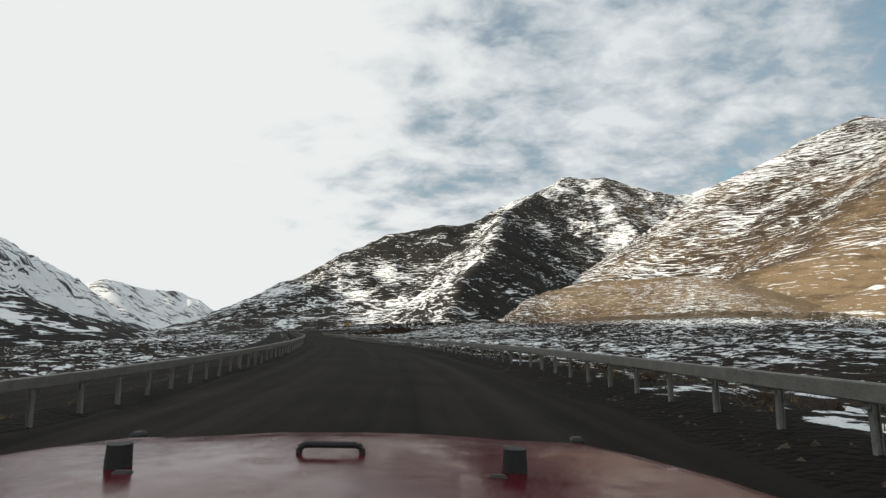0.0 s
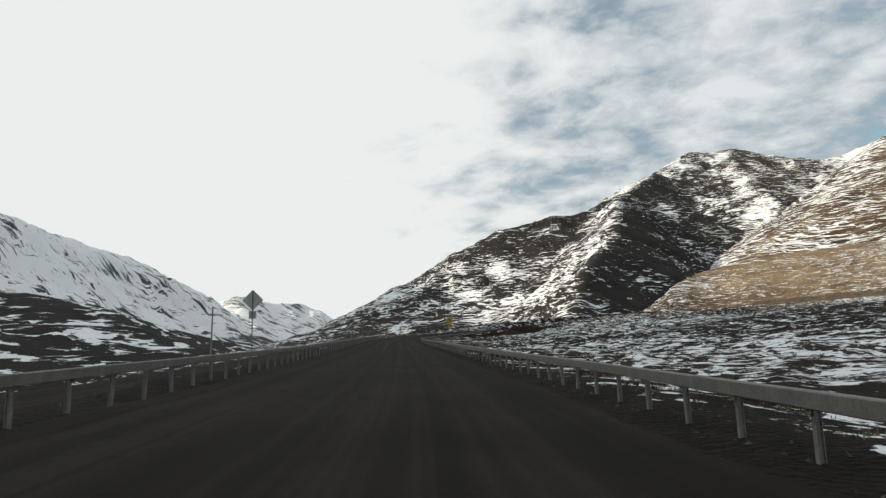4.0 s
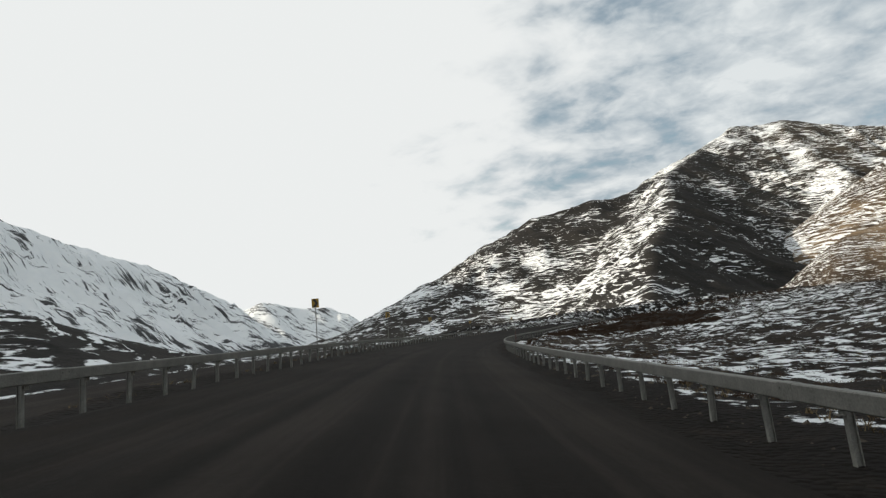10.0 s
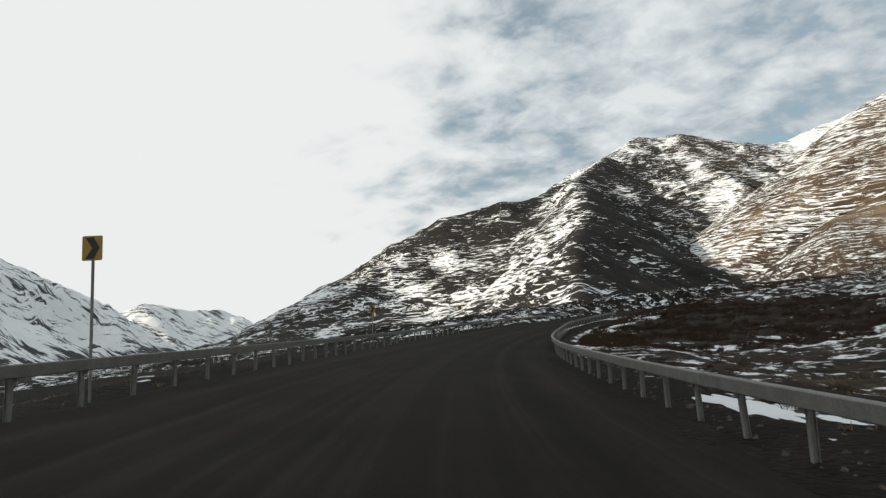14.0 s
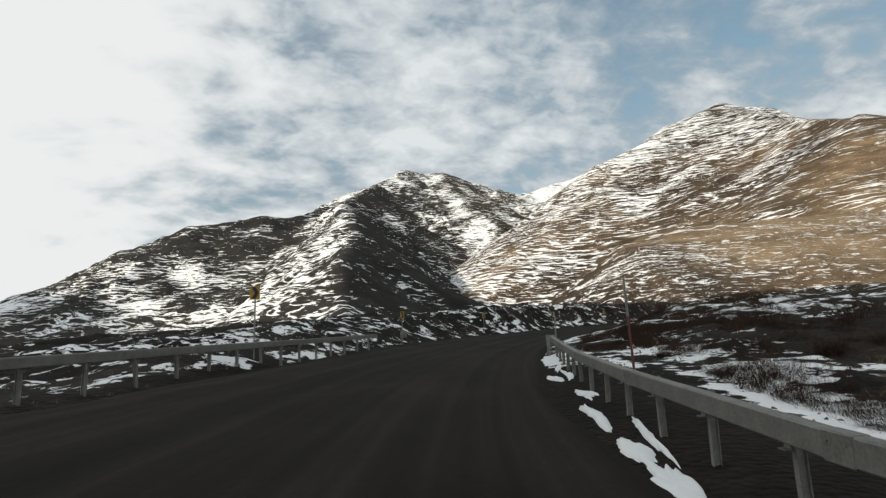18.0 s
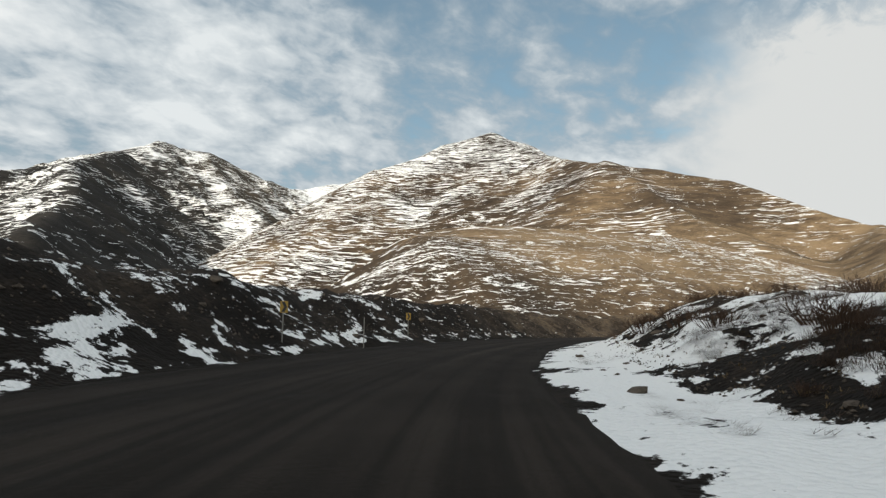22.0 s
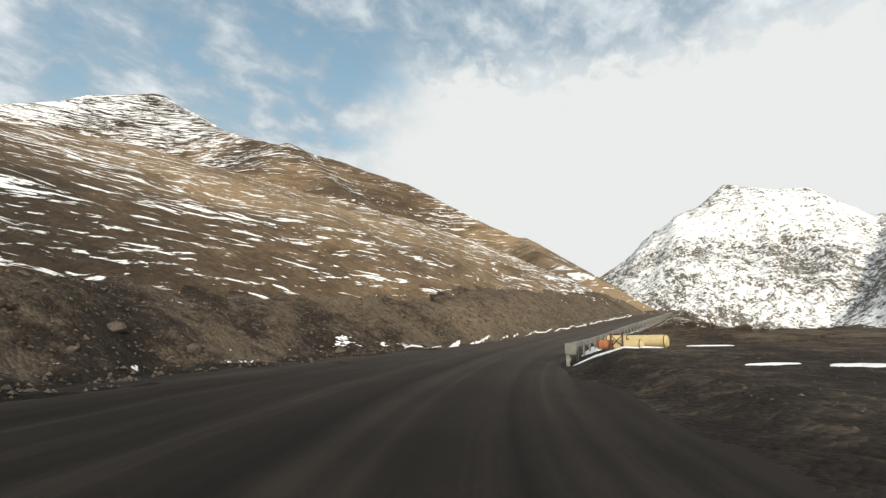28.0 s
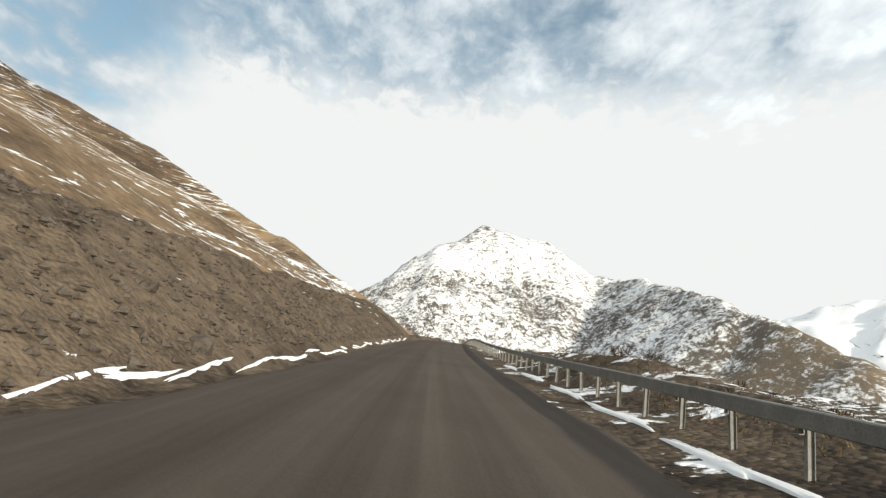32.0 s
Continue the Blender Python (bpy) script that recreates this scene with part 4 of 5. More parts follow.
def curve_sign(place, heading, front=True, lean=0.0, tall=4.3):
    """A yellow diamond with a hairpin arrow and a speed plate below it."""
    ob = tagged(new("curve_warning_sign"), "yellow diamond hairpin curve sign with a 30 speed plate" if front else "diamond warning sign seen from its bare metal back",
                "road sign", group="warning signs")
    ob.matrix_world = Matrix.Translation(place) @ pose(0, 0, 0, 0, lean, heading)
    sign_post(ob, tall)
    r = 0.62
    z = tall - 0.55
    panel("diamond_board", ob, [(0.04, r), (-0.04, r), (-r, 0.04), (-r, -0.04), (-0.04, -r), (0.04, -r), (r, -0.04), (r, 0.04)], z, MAT_YELLOW)
    # hairpin: up, round and down to an arrow head
    pts = [(-0.24, -0.30), (-0.24, 0.08)] + [(0.0 - 0.24 * math.cos(radians(a)), 0.08 + 0.22 * math.sin(radians(a))) for a in range(20, 181, 20)]
    inner = [(-0.12, -0.30), (-0.12, 0.08)] + [(0.0 - 0.12 * math.cos(radians(a)), 0.08 + 0.10 * math.sin(radians(a))) for a in range(20, 181, 20)]
    flat_shape("arrow_shaft", ob, pts + [(0.24, 0.0), (0.12, 0.0)] + inner[::-1], z, MAT_BLACK)
    flat_shape("arrow_head", ob, [(0.02, 0.02), (0.34, 0.02), (0.18, -0.24)], z, MAT_BLACK, -0.0045)
    zp = z - r - 0.30
    panel("speed_plate", ob, rounded(0.46, 0.46, 0.03), zp, MAT_YELLOW)
    text_part("30", 0.30, MAT_BLACK, ob, zp + 0.06)
    return ob


# ---- roadside things ----
rail_right, _ = guard_rail("weathered steel box-beam guard rail on the valley side", 3.8, 438.8, [(0, -5.6), (90, -5.5), (140, -5.0), (330, -4.8), (385, -4.4), (398, -4.1), (405, -3.7), (410, -3.3), (415, -3.0), (425, -2.8), (432, -2.8), (439, -2.6)], -0.09)
rail_left, _ = guard_rail("weathered steel box-beam guard rail along the embankment", 2, 452, [(0, 7.5), (360, 7.5), (400, 8.6), (452, 9.0)])
rail_end, _ = guard_rail("weathered steel box-beam guard rail with snow at its foot", 577.0, 744, [(0, -2.4), (577, -2.4), (585, -3.5), (595, -4.4), (605, -4.7)], -0.09)


def end_terminal(rail, s, n, way):
    """The blunt end of a rail: a square plate, a stub post and a buried tail."""
    p, h = on_road(s, n)
    base = Matrix.Translation(-rail.location) @ pose(p.x, p.y, p.z, 0, 0, h)
    for name, bm, mat in (
            ("end_plate", box_bm(way * 0.1, 0, 0.60, 0.05, 0.48, 0.50, bevel=0.015), MAT_STEEL),
            ("stub_post", box_bm(way * -0.05, 0.12, 0.2, 0.14, 0.16, 1.1, bevel=0.01), MAT_POST),
            ("strut", tube_bm((way * -0.1, 0.05, 0.08), (way * -1.7, 0.05, 0.16), 0.06, seg=8), MAT_STEEL),
            ("anchor_cable", tube_bm((way * 0.0, 0.02, 0.25), (way * -1.9, 0.02, 0.6), 0.012, seg=6), MAT_RUST)):
        ob = part(name, bm, mat, rail)
        ob.matrix_basis = base


end_terminal(rail_right, 438.9, -2.6, 1)
end_terminal(rail_end, 576.9, -2.4, -1)
end_terminal(rail_left, 451.9, 9.0, 1)


def place(s, n, sink=0.0):
    p = on_road(s, n)[0]
    p.z = ground_z(p.x, p.y) - sink
    return p


# chevron boards on the outside of the bends, facing the oncoming lane
for s, n, lean in ((264, 8.3, 1.0), (296.5, 8.3, -1.0), (325, 8.4, 0.5), (352, 8.4, 0.0), (382, 9.2, 1.5), (408.5, 9.7, 4.0), (434.5, 10.1, 1.0)):
    p, h = on_road(s, n)
    chevron_sign(place(s, n), h - 90 + 8, lean, 1, 3.9 if s < 370 else 3.2)
for s, n, turn in ((456.5, 10.9, -8), (477, 10.6, -20), (501, 10.9, -34), (520.5, 10.9, -46)):
    p, h = on_road(s, n)
    chevron_sign(Vector((p.x, p.y, min(p.z, ground_z(p.x, p.y)))), turn + 38, 0.0, 1, 2.35)

p, h = on_road(222.5, -7.2)
curve_sign(place(222.5, -7.2), h - 90, True, -1.5, 4.4)
p, h = on_road(173, 9.8)
curve_sign(place(173, 9.8), h + 90, False, 0.0, 4.6)

for s, n, low, lean in ((93, 8.6, MAT_POST, 0), (162, 8.8, MAT_POST, 1), (237, 8.6, MAT_POST, 0), (259.5, 8.8, MAT_POST, 3), (335, 8.6, MAT_POST, 0),
                        (225, -5.9, MAT_REDRUST, -4), (246.5, -5.9, MAT_REDRUST, -3), (341, -5.9, MAT_REDRUST, 0), (427, -4.3, MAT_REDRUST, -1)):
    label = "slim grey snow marker pole behind the guard rail" if low is MAT_POST else "slim marker pole, rust red below and grey above"
    marker_post(place(s, n), label, low, (0, lean), 2.8)
marker_post(on_road(439.2, -2.85)[0] - Vector((0, 0, 0.1)), "pale grey marker pole at the rail's end", MAT_POST, (0, 0), 2.0)
marker_post(place(508, 9.2), "thin grey marker pole at the foot of the bank", MAT_POST, (0, 0), 2.0)


# ---- tanks on the gravel lay-by ----
def tank(a, b, r, mats, label):
    """A lying steel drum with rolled rims and end caps; its two halves are painted differently."""
    a, b = Vector(a), Vector(b)
    ob = tagged(new("storage_tank"), label, "tank", group="steel tanks")
    ob.location = a
    d = b - a
    part("first_half", tube_bm((0, 0, 0), d * 0.36, r, seg=28), mats[0], ob)
    part("second_half", tube_bm(d * 0.36, d, r, seg=28), mats[1], ob)
    u = d.normalized()
    for t in (0.0, 0.36, 0.99):
        part("rim", tube_bm(d * t, d * t + u * 0.03, r + 0.012, seg=28), MAT_RUST, ob)
    for t, w in ((-0.06, -1), (1.0, 1)):
        part("end_cap", tube_bm(d * max(t, 0), d * max(t, 0) + u * w * 0.10, r, r * 0.75, seg=28), mats[0] if w < 0 else mats[1], ob)
    part("filler_neck", tube_bm(d * 0.7 + Vector((0, 0, r * 0.9)), d * 0.7 + Vector((0, 0, r + 0.05)), 0.04, seg=12), MAT_RUST, ob)
    return ob


def tank_frame(a, b, half, label):
    """Two upright steel channels with a cross brace, that pen the tank in."""
    ob = tagged(new("steel_rack"), label, "rack")
    a, b = Vector(a), Vector(b)
    ob.location = a
    d = b - a
    for q in (Vector((0, 0, 0)), d):
        bm = bmesh.new()
        add_box(bm, q.x, q.y, 0.31, 0.07, 0.07, 0.66, 0.008)
        part("upright", bm, MAT_RUST, ob)
        part("foot_plate", box_bm(q.x, q.y, 0.0, 0.25, 0.25, 0.04), MAT_RUST, ob)
    z = Vector((0, 0, 1))
    part("brace", tube_bm(z * 0.10, d + z * 0.56, 0.018, seg=6), MAT_RUST, ob)
    part("brace", tube_bm(d + z * 0.10, z * 0.56, 0.018, seg=6), MAT_RUST, ob)
    part("top_bar", tube_bm(z * 0.58, d + z * 0.58, 0.018, seg=6), MAT_RUST, ob)
    return ob


def lying(a, b, r):
    """Ends of a drum of radius r that lies on the ground."""
    return [(q[0], q[1], ground_z((a[0] + b[0]) / 2, (a[1] + b[1]) / 2) + r - 0.03) for q in (a, b)]


tank(*lying((68.45, 436.0), (67.85, 434.45), 0.19), 0.19, (MAT_TANK_O, MAT_TANK_Y), "lying tank, faded orange at one end, chalky yellow beyond")
zt = ground_z(68.2, 435.3)
tank_frame((68.02, 435.56, zt), (67.90, 435.12, zt), 0.6, "rusty upright channels with a cross brace holding a tank")
tank(*lying((69.30, 435.65), (68.50, 433.45), 0.26), 0.26, (MAT_TANK_Y, MAT_TANK_Y), "chalky yellow tank lying behind on the gravel lay-by")


# ---- snow patches, brush, rocks ----
def snow_patch(x, y, rx, ry, rot, label, seed, thick=0.06):
    """A thin lens of old snow with a ragged rim, draped on the ground."""
    bm = bmesh.new()
    rings, seg = 6, 72
    c, s_ = math.cos(radians(rot)), math.sin(radians(rot))
    rows = []
    for i in range(rings + 1):
        row = []
        for j in range(seg):
            a = 2 * math.pi * j / seg
            wob = 1 + 0.55 * noise.fractal(Vector((math.cos(a) * 1.9 + seed, math.sin(a) * 1.9, seed * 3.1)), 1.1, 2.0, 5)
            q = i / rings * wob
            u, v = q * rx * math.cos(a), q * ry * math.sin(a)
            X, Y = x + c * u - s_ * v, y + s_ * u + c * v
            rows_z = ground_z(X, Y) + thick * (1 - (i / rings) ** 3) - 0.05 * (i == rings) + 0.02
            row.append((X, Y, rows_z))
            if i == 0:
                break
        rows.append([bm.verts.new(p) for p in row])
    for j in range(seg):
        bm.faces.new((rows[0][0], rows[1][j], rows[1][(j + 1) % seg]))
        for i in range(1, rings):
            bm.faces.new((rows[i][j], rows[i + 1][j], rows[i + 1][(j + 1) % seg], rows[i][(j + 1) % seg]))
    ob = part("snow_patch", bm, MAT_SNOW, None, smooth=True)
    return tagged(ob, label, "snow patch", group="snow patches", kind="structure")


snow_patch(68.1, 435.4, 0.5, 1.7, -15, "flat patch of old snow on the gravel under the tanks", 1.3, 0.04)
for k, (x, y, a, b, turn) in enumerate(((48.8, 432.7, 0.55, 1.3, -30), (47.3, 431.6, 0.4, 1.2, -30), (62.4, 429.0, 0.4, 1.1, 20), (62.3, 431.3, 0.2, 0.8, 20), (70.6, 431.4, 0.3, 1.0, 12))):
    snow_patch(x, y, a, b, turn, "small streak of old snow on the gravel lay-by", 2.1 + k, 0.03)
for k, (s, n, a, b) in enumerate(((581, -3.6, 2.2, 0.7), (585, -5.6, 2.4, 0.8), (584, -3.1, 1.5, 0.3), (587, -3.2, 1.9, 0.36), (591, -3.45, 2.2, 0.40), (596, -3.6, 2.4, 0.42), (600.5, -3.85, 1.8, 0.26), (604, -4.1, 1.7, 0.17), (608, -4.25, 2.0, 0.15), (613, -4.3, 2.2, 0.17), (618.5, -4.35, 2.3, 0.16), (625, -4.4, 2.6, 0.2), (632, -4.4, 3.0, 0.2),
                                  (449, -4.2, 1.2, 0.6), (436, -2.6, 2.0, 0.3), (455, -4.8, 3.0, 0.8), (344, -6.4, 2.6, 0.8), (337, -6.6, 2.0, 0.7), (352, -6.3, 2.2, 0.6))):
    p, h = on_road(s, n)
    snow_patch(p.x, p.y, a, b, h, "strip of old snow along the gravel verge", 5.0 + k, 0.03)


rnd = random.Random(31)
for k in range(26):      # broken drifts along the inner verge before the hairpin
    t = k / 25
    p, h = on_road(396 + 42 * t + rnd.uniform(-1.2, 1.2), float(np.interp(t, (0, 0.3, 1), (-3.6, -2.7, -2.4))) + rnd.uniform(-0.35, 0.3))
    snow_patch(p.x, p.y, rnd.uniform(0.35, 1.5), rnd.uniform(0.06, 0.22), h + rnd.uniform(-9, 9), "ragged strip of old snow on the gravel verge", 30.0 + 1.7 * k, 0.04)
for k in range(34):      # a thin line of snow at the foot of the long bank
    sk = 590 + 2.9 * k + rnd.uniform(-0.8, 0.8)
    p, h = on_road(sk, float(np.interp(sk, *zip(*EDGE_LEFT))) - 0.25 + rnd.uniform(-0.2, 0.2))
    snow_patch(p.x, p.y, rnd.uniform(1.2, 2.4), rnd.uniform(0.06, 0.26 if sk < 608 else 0.13), h + rnd.uniform(-3, 3), "thin line of old snow at the foot of the bank", 90.0 + 1.7 * k, 0.04)



def bush_mesh(name, seed, r, h, count):
    """A bush of many thin bare twigs that fork outward."""
    rnd = random.Random(seed)
    bm = bmesh.new()

    def twig(p, d, L, w, depth):
        q = p + d * L
        side = d.cross(Vector((rnd.uniform(-1, 1), rnd.uniform(-1, 1), rnd.uniform(-1, 1)))).normalized() * w
        up = d.cross(side).normalized() * w
        v = [bm.verts.new(p + side), bm.verts.new(p - side * 0.5 + up * 0.87), bm.verts.new(p - side * 0.5 - up * 0.87), bm.verts.new(q)]
        for a, b in ((0, 1), (1, 2), (2, 0)):
            bm.faces.new((v[a], v[b], v[3]))
        if depth:
            for _ in range(rnd.randint(2, 3)):
                e = (d + Vector((rnd.gauss(0, 0.5), rnd.gauss(0, 0.5), rnd.gauss(0.1, 0.35)))).normalized()
                twig(p + d * L * rnd.uniform(0.35, 0.9), e, L * rnd.uniform(0.45, 0.75), w * 0.6, depth - 1)

    for _ in range(count):
        a, q = rnd.uniform(0, 6.283), math.sqrt(rnd.random())
        base = Vector((math.cos(a) * q * r * 0.5, math.sin(a) * q * r * 0.5, -0.05))
        d = Vector((math.cos(a) * q * 0.9, math.sin(a) * q * 0.9, 1.0 + rnd.random())).normalized()
        twig(base, d, h * rnd.uniform(0.4, 0.75), 0.014, 2)
    me = bpy.data.meshes.new(name)
    bm.to_mesh(me)
    bm.free()
    me.materials.append(MAT_TWIG)
    return me


BUSH = [bush_mesh("bush", k, 0.8, 0.75, 46) for k in range(5)]
rnd = random.Random(5)


def bush(x, y, size, label="leafless brown shrub rising from snowy ground"):
    ob = new("bush", rnd.choice(BUSH))
    ob.matrix_world = Matrix.Translation((x, y, ground_z(x, y))) @ pose(0, 0, 0, 0, 0, rnd.uniform(0, 360)) @ Matrix.Diagonal((size * rnd.uniform(0.9, 1.4), size * rnd.uniform(0.9, 1.4), size, 1))
    return tagged(ob, label, "bush", group="roadside shrubs")


for _ in range(150):      # snowy bank on the inside of the hairpin
    s, n = rnd.uniform(446, 548), -5.6 - 13 * rnd.random() ** 0.7
    p = on_road(s, n)[0]
    bush(p.x, p.y, (0.3 + 1.1 * rnd.random() ** 2.2) * (0.75 + 0.5 * (n < -9)))
for s, n, size in ((501, -8.4, 1.5), (505.5, -7.4, 1.6), (496.5, -8.6, 1.1), (512, -8.2, 1.1), (522, -7.4, 1.1), (526, -8.4, 1.2), (529.5, -7.2, 1.0), (534, -8.8, 1.0), (519, -6.4, 0.9), (488, -8.8, 1.2)):      # the largest shrubs
    p = on_road(s, n)[0]
    bush(p.x, p.y, size, "large leafless grey-brown shrub on the snowy bank")
for _ in range(40):      # brush behind the first rail's end
    s, n = rnd.uniform(388, 446), -rnd.uniform(9, 34)
    p = on_road(s, n)[0]
    bush(p.x, p.y, rnd.uniform(0.5, 1.3), "dark reddish-brown leafless shrub on the tundra")
for _ in range(24):
    s, n = rnd.uniform(598, 650), -rnd.uniform(7, 15)
    p = on_road(s, n)[0]
    bush(p.x, p.y, rnd.uniform(0.5, 1.1), "dry brown shrub behind the guard rail")
for _ in range(24):
    s, n = rnd.uniform(66, 390), -rnd.uniform(6.5, 16)
    p = on_road(s, n)[0]
    bush(p.x, p.y, rnd.uniform(0.3, 0.7), "low leafless shrub beyond the guard rail")


def rock_mesh(seed):
    bm = bmesh.new()
    bmesh.ops.create_icosphere(bm, subdivisions=2, radius=0.5)
    for v in bm.verts:
        q = v.co * 1.8 + Vector((seed * 3.7, seed, 0))
        v.co *= 1 + 0.5 * noise.noise(q) + 0.2 * noise.noise(q * 2.7)
        v.co.z *= 0.62
    me = bpy.data.meshes.new("rock")
    bm.to_mesh(me)
    bm.free()
    me.materials.append(MAT_ROCK)
    return me


ROCK = [rock_mesh(k) for k in range(6)]


def rock(x, y, size, label):
    ob = new("rock", rnd.choice(ROCK))
    ob.matrix_world = Matrix.Translation((x, y, ground_z(x, y) - size * 0.12)) @ pose(0, 0, 0, rnd.uniform(-20, 20), rnd.uniform(-20, 20), rnd.uniform(0, 360)) @ Matrix.Diagonal((size * rnd.uniform(0.8, 1.4), size, size * rnd.uniform(0.7, 1.1), 1))
    return tagged(ob, label, "rock", group="loose rocks")


for _ in range(175):      # stones in the cut banks
    s = 440 + 220 * rnd.random() ** 0.8
    n = float(ramp_s(s, *EDGE_LEFT)) + rnd.uniform(0.1, 7.0)
    p = on_road(s, n)[0]
    rock(p.x, p.y, 0.2 + 0.7 * rnd.random() ** 2.4, "angular grey-brown stone lodged in the cut bank")
for _ in range(80):
    s, n = rnd.uniform(446, 540), -3.6 - 8 * rnd.random()
    p = on_road(s, n)[0]
    rock(p.x, p.y, 0.16 + 0.6 * rnd.random() ** 2.5, "dark stone poking out of the snowy bank")
for _ in range(40):
    s, n = rnd.uniform(200, 440), -rnd.uniform(4.9, 6.4)
    p = on_road(s, n)[0]
    rock(p.x, p.y, 0.08 + 0.2 * rnd.random() ** 2, "small loose stone at the road's edge")


# ---- fine cover: tufts and clods, too many to count ----
def scatter(name, label, mat, spots, maker):
    verts, faces = [], []
    for x, y, size in spots:
        maker(verts, faces, x, y, ground_z(x, y), size)
    me = bpy.data.meshes.new(name)
    me.from_pydata(verts, [], faces)
    me.materials.append(mat)
    ob = new(name, me)
    return tagged(ob, label, name.replace("_", " "), kind="stuff")


def tuft(verts, faces, x, y, z, size):
    for _ in range(7):
        a, b = rnd.uniform(0, 6.283), rnd.uniform(0.4, 1.6)
        w = 0.012 + 0.012 * size
        i = len(verts)
        ox, oy = x + rnd.uniform(-0.1, 0.1), y + rnd.uniform(-0.1, 0.1)
        verts.extend(((ox - w * math.sin(a), oy + w * math.cos(a), z - 0.03), (ox + w * math.sin(a), oy - w * math.cos(a), z - 0.03),
                      (ox + math.cos(a) * b * size * 0.6, oy + math.sin(a) * b * size * 0.6, z + size * rnd.uniform(0.3, 0.6))))
        faces.append((i, i + 1, i + 2))


def clod(verts, faces, x, y, z, size):
    i = len(verts)
    for dx, dy, dz in ((1, 0, 0), (0, 1, 0), (-1, 0, 0), (0, -1, 0), (0, 0, 0.8), (0, 0, -0.6)):
        k = size * rnd.uniform(0.6, 1.3)
        verts.append((x + dx * k + rnd.uniform(-0.3, 0.3) * size, y + dy * k + rnd.uniform(-0.3, 0.3) * size, z + dz * k - 0.1 * size))
    for a in range(4):
        b = (a + 1) % 4
        faces.append((i + a, i + b, i + 4))
        faces.append((i + b, i + a, i + 5))


def spots(count, s0, s1, n0, n1, a, b, gaps=-9.0):
    out = []
    for _ in range(count):
        q, _h = on_road(rnd.uniform(s0, s1), n0 + (n1 - n0) * rnd.random() ** 1.5)
        if noise.noise(Vector((q.x, q.y, 3.0)) * 0.22) + 0.5 * noise.noise(Vector((q.x, q.y, 7.0)) * 0.6) < gaps:
            continue
        out.append((q.x, q.y, a + (b - a) * rnd.random() ** 2))
    return out


scatter("dry_grass", "short dry straw-coloured grass tufts on verges and banks", MAT_GRASS,
        spots(5000, 62, 440, -6.6, -26, 0.12, 0.45) + spots(2500, 62, 430, 8.6, 24, 0.12, 0.4) + spots(2600, 446, 548, -6, -20, 0.06, 0.2)
        + spots(5500, 560, 720, 15, 50, 0.12, 0.4) + spots(5000, 586, 720, -5.6, -16, 0.10, 0.28), tuft)
scatter("gravel_clods", "loose dark stones and clods along the verges and banks", MAT_ROCK,
        spots(2500, 62, 440, -4.7, -7.5, 0.02, 0.10) + spots(5000, 436, 560, 11.5, 20, 0.02, 0.13) + spots(4000, 555, 600, 10, 19, 0.02, 0.15) + spots(9500, 590, 690, 6.2, 17, 0.03, 0.22)
        + spots(3500, 446, 545, -5.5, -15, 0.02, 0.08) + spots(2000, 534, 604, -5.5, -24, 0.02, 0.07), clod)


def brush_clump(verts, faces, x, y, z, size):
    """A knot of thin stems that lean outward."""
    for _ in range(9):
        a, b = rnd.uniform(0, 6.283), rnd.uniform(0.1, 0.7)
        w = 0.014
        i = len(verts)
        ox, oy = x + rnd.uniform(-0.25, 0.25), y + rnd.uniform(-0.25, 0.25)
        h = size * rnd.uniform(0.45, 1.0)
        tx, ty = ox + math.cos(a) * b * h, oy + math.sin(a) * b * h
        verts.extend(((ox - w, oy, z - 0.03), (ox + w, oy + w, z - 0.03), (tx, ty, z + h), ((ox + tx) / 2 + 0.12, (oy + ty) / 2 - 0.12, z + h * 0.85), ((ox + tx) / 2 - 0.14, (oy + ty) / 2 + 0.1, z + h * 0.8)))
        faces.extend(((i, i + 1, i + 2), (i, i + 1, i + 3), (i, i + 1, i + 4)))


scatter("brush", "dense reddish-brown leafless brush on the tundra beyond the rail", MAT_TWIG,
        spots(7500, 384, 450, -6.5, -40, 0.2, 0.85, -0.10) + spots(7500, 446, 550, -7.0, -22, 0.18, 0.6, 0.03) + spots(700, 440, 550, -3.6, -7, 0.1, 0.3, 0.05) + spots(1500, 436, 462, -4.2, -15, 0.12, 0.4, -0.05) + spots(400, 588, 700, -8, -18, 0.08, 0.25)
        + spots(2600, 62, 384, -7, -34, 0.12, 0.4), brush_clump)


# ---- the red off-road car at the start of the road ----
def loft(sections, close=False):
    """A skin through cross-sections of equal length."""
    bm = bmesh.new()
    rows = [[bm.verts.new(p) for p in sec] for sec in sections]
    for a, b in zip(rows[:-1], rows[1:]):
        for i in range(len(a) - 1 + close):
            j = (i + 1) % len(a)
            bm.faces.new((a[i], a[j], b[j], b[i]))
    bmesh.ops.recalc_face_normals(bm, faces=bm.faces)
    return bm


m, net = material("dark red car paint", 0.22)
dust = net.noise(net.pos, 9.0, 5, 0.65)
net.l(net.ramp(dust, (0.40, (0.075, 0.005, 0.010)), (0.85, (0.11, 0.020, 0.024))), net.b.inputs["Base Color"])
net.l(net.ramp(dust, (0.40, 0.12), (0.9, 0.4)), net.b.inputs["Roughness"])
net.b.inputs["Coat Weight"].default_value = 0.0
net.b.inputs["Specular IOR Level"].default_value = 0.12
net.b.inputs["Coat Roughness"].default_value = 0.05
MAT_PAINT = m
MAT_RUBBER = plain("black rubber", (0.010, 0.010, 0.010), (0.020, 0.020, 0.020), 0.7, 0.0, 12.0, 0.2)

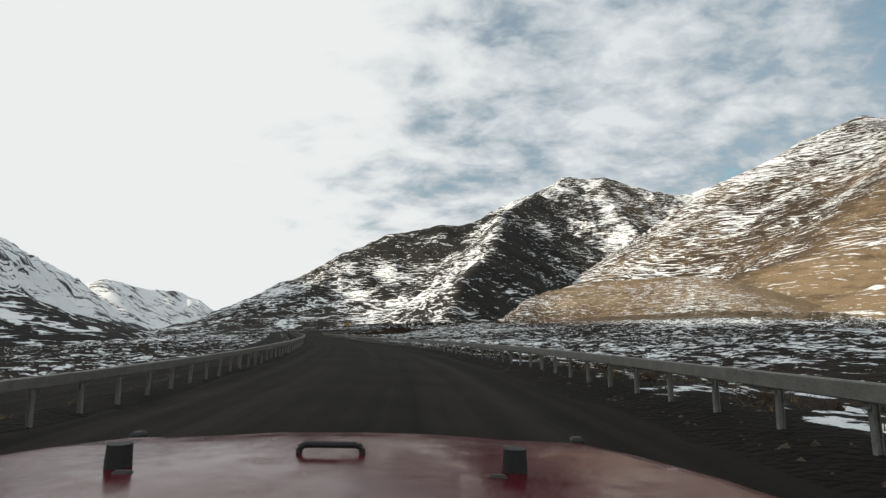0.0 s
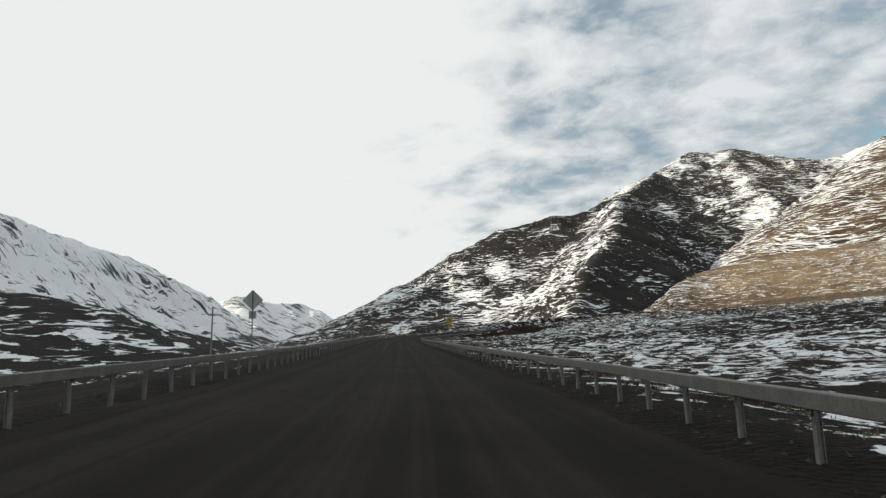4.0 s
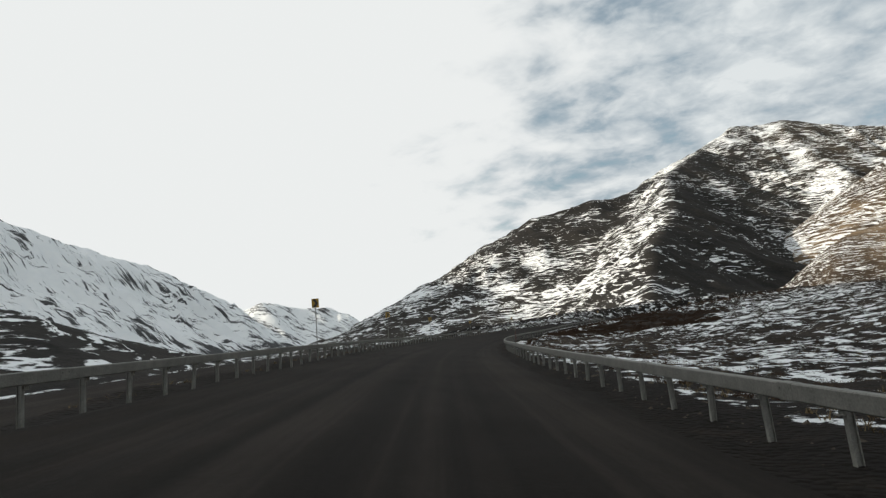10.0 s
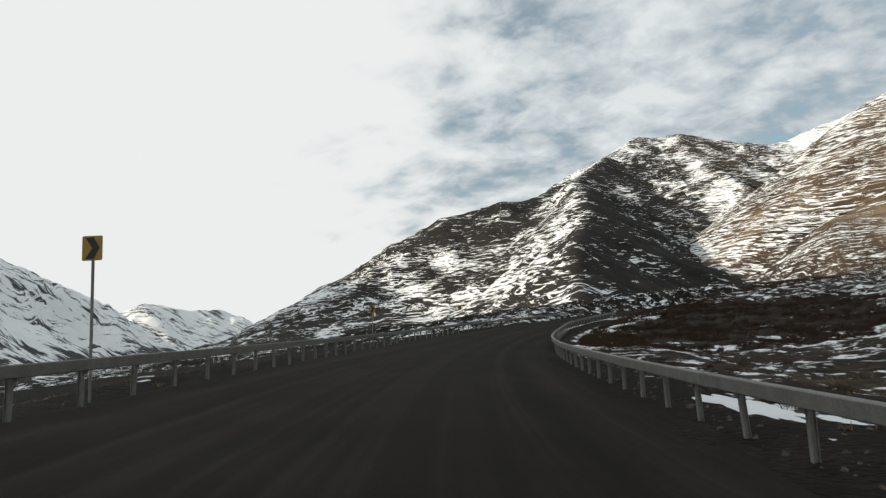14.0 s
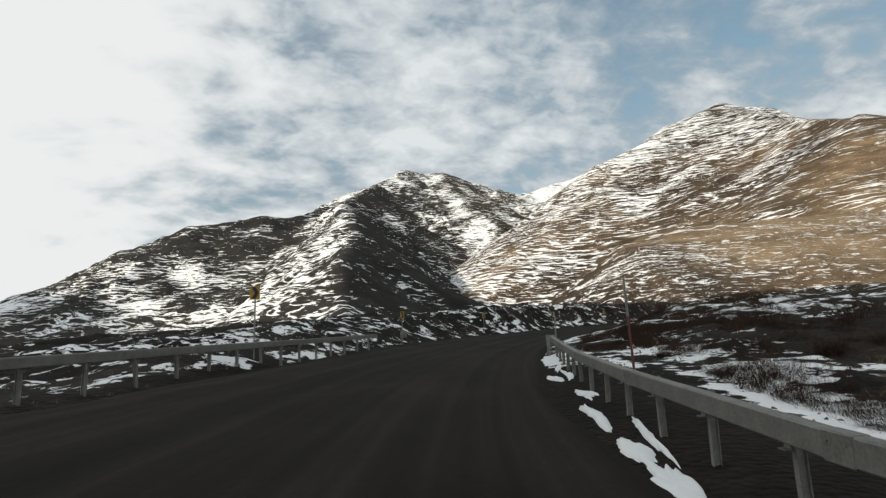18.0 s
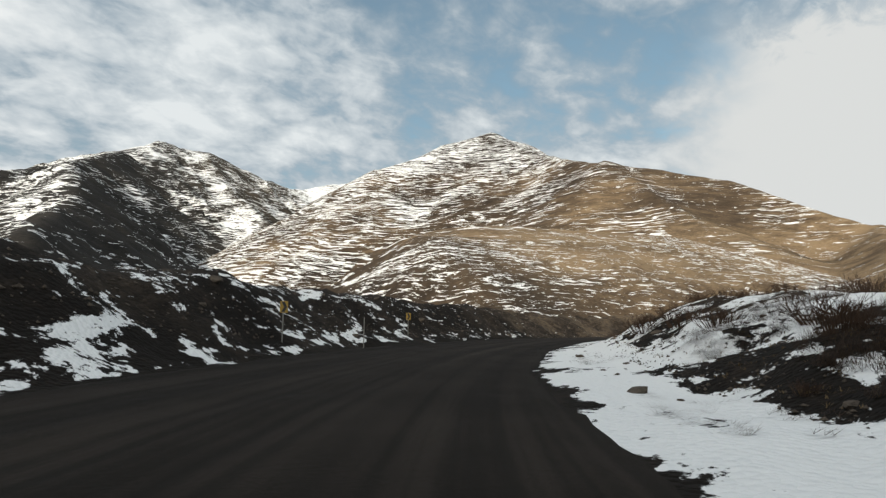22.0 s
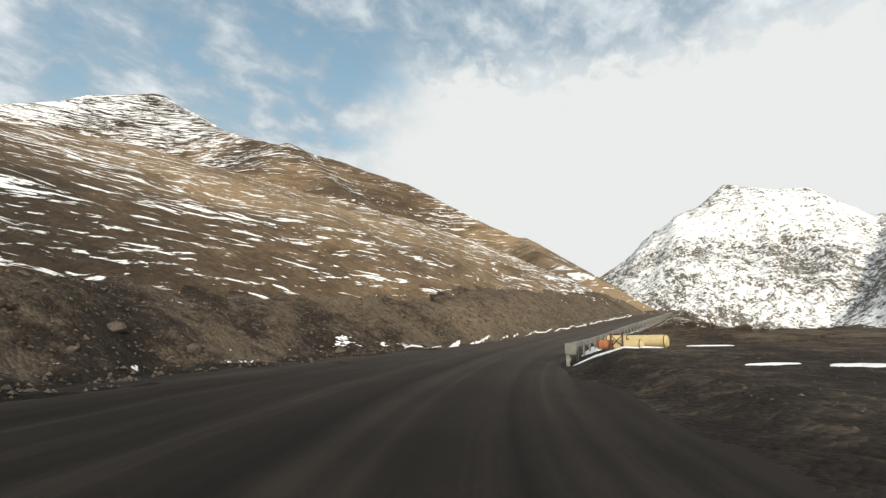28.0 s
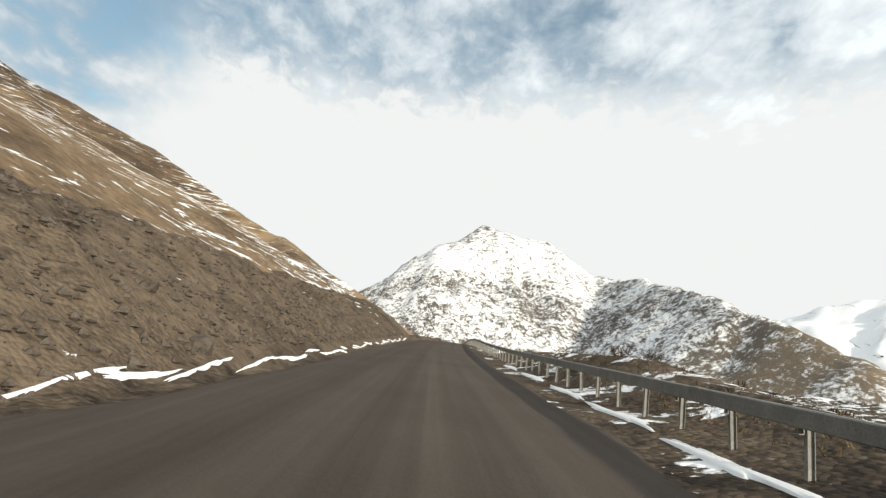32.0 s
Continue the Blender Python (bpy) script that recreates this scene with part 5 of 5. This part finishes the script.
car = tagged(new("off_road_car"), "dark red open-topped off-road car with a dusty hood", "car")
car.matrix_world = pose(-0.205, 0.0, ROAD[1][2], 0, 0, 1.2)
hood = []
for y, half, z in ((0.75, 0.93, 1.356), (1.13, 0.87, 1.344), (1.45, 0.78, 1.330), (1.68, 0.70, 1.314), (1.80, 0.655, 1.290), (1.87, 0.635, 1.22), (1.89, 0.63, 1.02)):
    row = []
    for i in range(41):
        q = -1 + 2 * i / 40
        edge = max(0.0, abs(q) - 0.90) / 0.10
        row.append((q * half, y, z + 0.012 * math.exp(-(q / 0.5) ** 4) - 0.012 * q * q - 0.10 * edge ** 2.4))
    hood.append(row)
hood_part = part("hood", loft(hood), MAT_PAINT, car, "dusty dark red hood", smooth=True)
for q in (-0.37, 0.37):
    part("hood_bumper", tube_bm((q, 1.12, 1.33), (q, 1.12, 1.392), 0.025, 0.022, seg=16), MAT_RUBBER, hood_part, "black rubber bumper")
bm = bmesh.new()
pts = [(-0.080, 1.285), (-0.078, 1.302), (-0.066, 1.309), (0.066, 1.309), (0.078, 1.302), (0.080, 1.285)]
for (x0, z0), (x1, z1) in zip(pts[:-1], pts[1:]):
    add_tube(bm, (x0 * 0.84, 1.26, z0 + 0.060), (x1 * 0.84, 1.26, z1 + 0.060), 0.007, seg=8)
part("tie_loop", bm, MAT_RUBBER, hood_part, "black metal tie-down loop")
for q in (-1, 1):
    part("hood_latch", box_bm(q * 0.655, 1.78, 1.285, 0.04, 0.05, 0.04, bevel=0.008), MAT_RUBBER, hood_part, "black rubber hood latch")
    part("washer_nozzle", box_bm(q * 0.33, 1.06, 1.352, 0.036, 0.02, 0.012, bevel=0.005), MAT_BLACK, hood_part)
    sec = []
    for y, z in ((0.55, 0.92), (0.75, 1.0), (1.2, 1.01), (1.6, 1.0), (1.85, 0.92), (1.92, 0.80)):
        sec.append([(q * 0.60, y, z), (q * 0.80, y, z + 0.012), (q * 0.92, y, z - 0.01), (q * 0.95, y, z - 0.06), (q * 0.95, y, z - 0.12)])
    part("fender", loft(sec), MAT_PAINT, car, smooth=True)
    part("head_lamp", tube_bm((q * 0.52, 1.88, 0.93), (q * 0.52, 1.935, 0.93), 0.10, 0.09, seg=24), MAT_SIGNBACK, car, "round clear head lamp")
    for y in (1.25, -1.2):
        wheel = part("wheel", tube_bm((q * 0.62, y, 0.41), (q * 0.90, y, 0.41), 0.22, seg=28), MAT_SIGNBACK, car)
        bm = bmesh.new()
        prof = [(0.24, 0.63), (0.37, 0.64), (0.41, 0.68), (0.41, 0.84), (0.37, 0.88), (0.24, 0.89)]
        secs = []
        for a in range(37):
            c, s_ = math.cos(a * math.pi / 18), math.sin(a * math.pi / 18)
            secs.append([(q * w, y + r * c, 0.41 + r * s_) for r, w in prof])
        bm.free()
        part("tyre", loft(secs), MAT_RUBBER, wheel, "black off-road tyre", smooth=True)
part("cowl", box_bm(0, 0.66, 1.24, 1.70, 0.2, 0.10, bevel=0.03), MAT_PAINT, car)
part("grille", box_bm(0, 1.885, 0.93, 1.24, 0.05, 0.36, bevel=0.02), MAT_PAINT, car)
for i in range(7):
    part("grille_slot", box_bm(-0.30 + 0.10 * i, 1.915, 0.95, 0.05, 0.01, 0.24, bevel=0.004), MAT_BLACK, car)
part("front_bumper", box_bm(0, 2.05, 0.62, 1.75, 0.18, 0.20, bevel=0.03), MAT_BLACK, car)
for q in (-1, 1):
    part("tub_side", box_bm(q * 0.80, -0.65, 0.82, 0.05, 2.45, 0.52, bevel=0.02), MAT_PAINT, car)
    part("seat", box_bm(q * 0.38, -0.75, 0.72, 0.48, 0.5, 0.24, bevel=0.06), MAT_BLACK, car)
part("tub_floor", box_bm(0, -0.65, 0.54, 1.5, 2.5, 0.06), MAT_BLACK, car)
part("tail_panel", box_bm(0, -1.86, 0.82, 1.56, 0.05, 0.52, bevel=0.02), MAT_PAINT, car)
part("dash_board", box_bm(0, 0.46, 1.05, 1.45, 0.22, 0.22, bevel=0.05), MAT_BLACK, car)
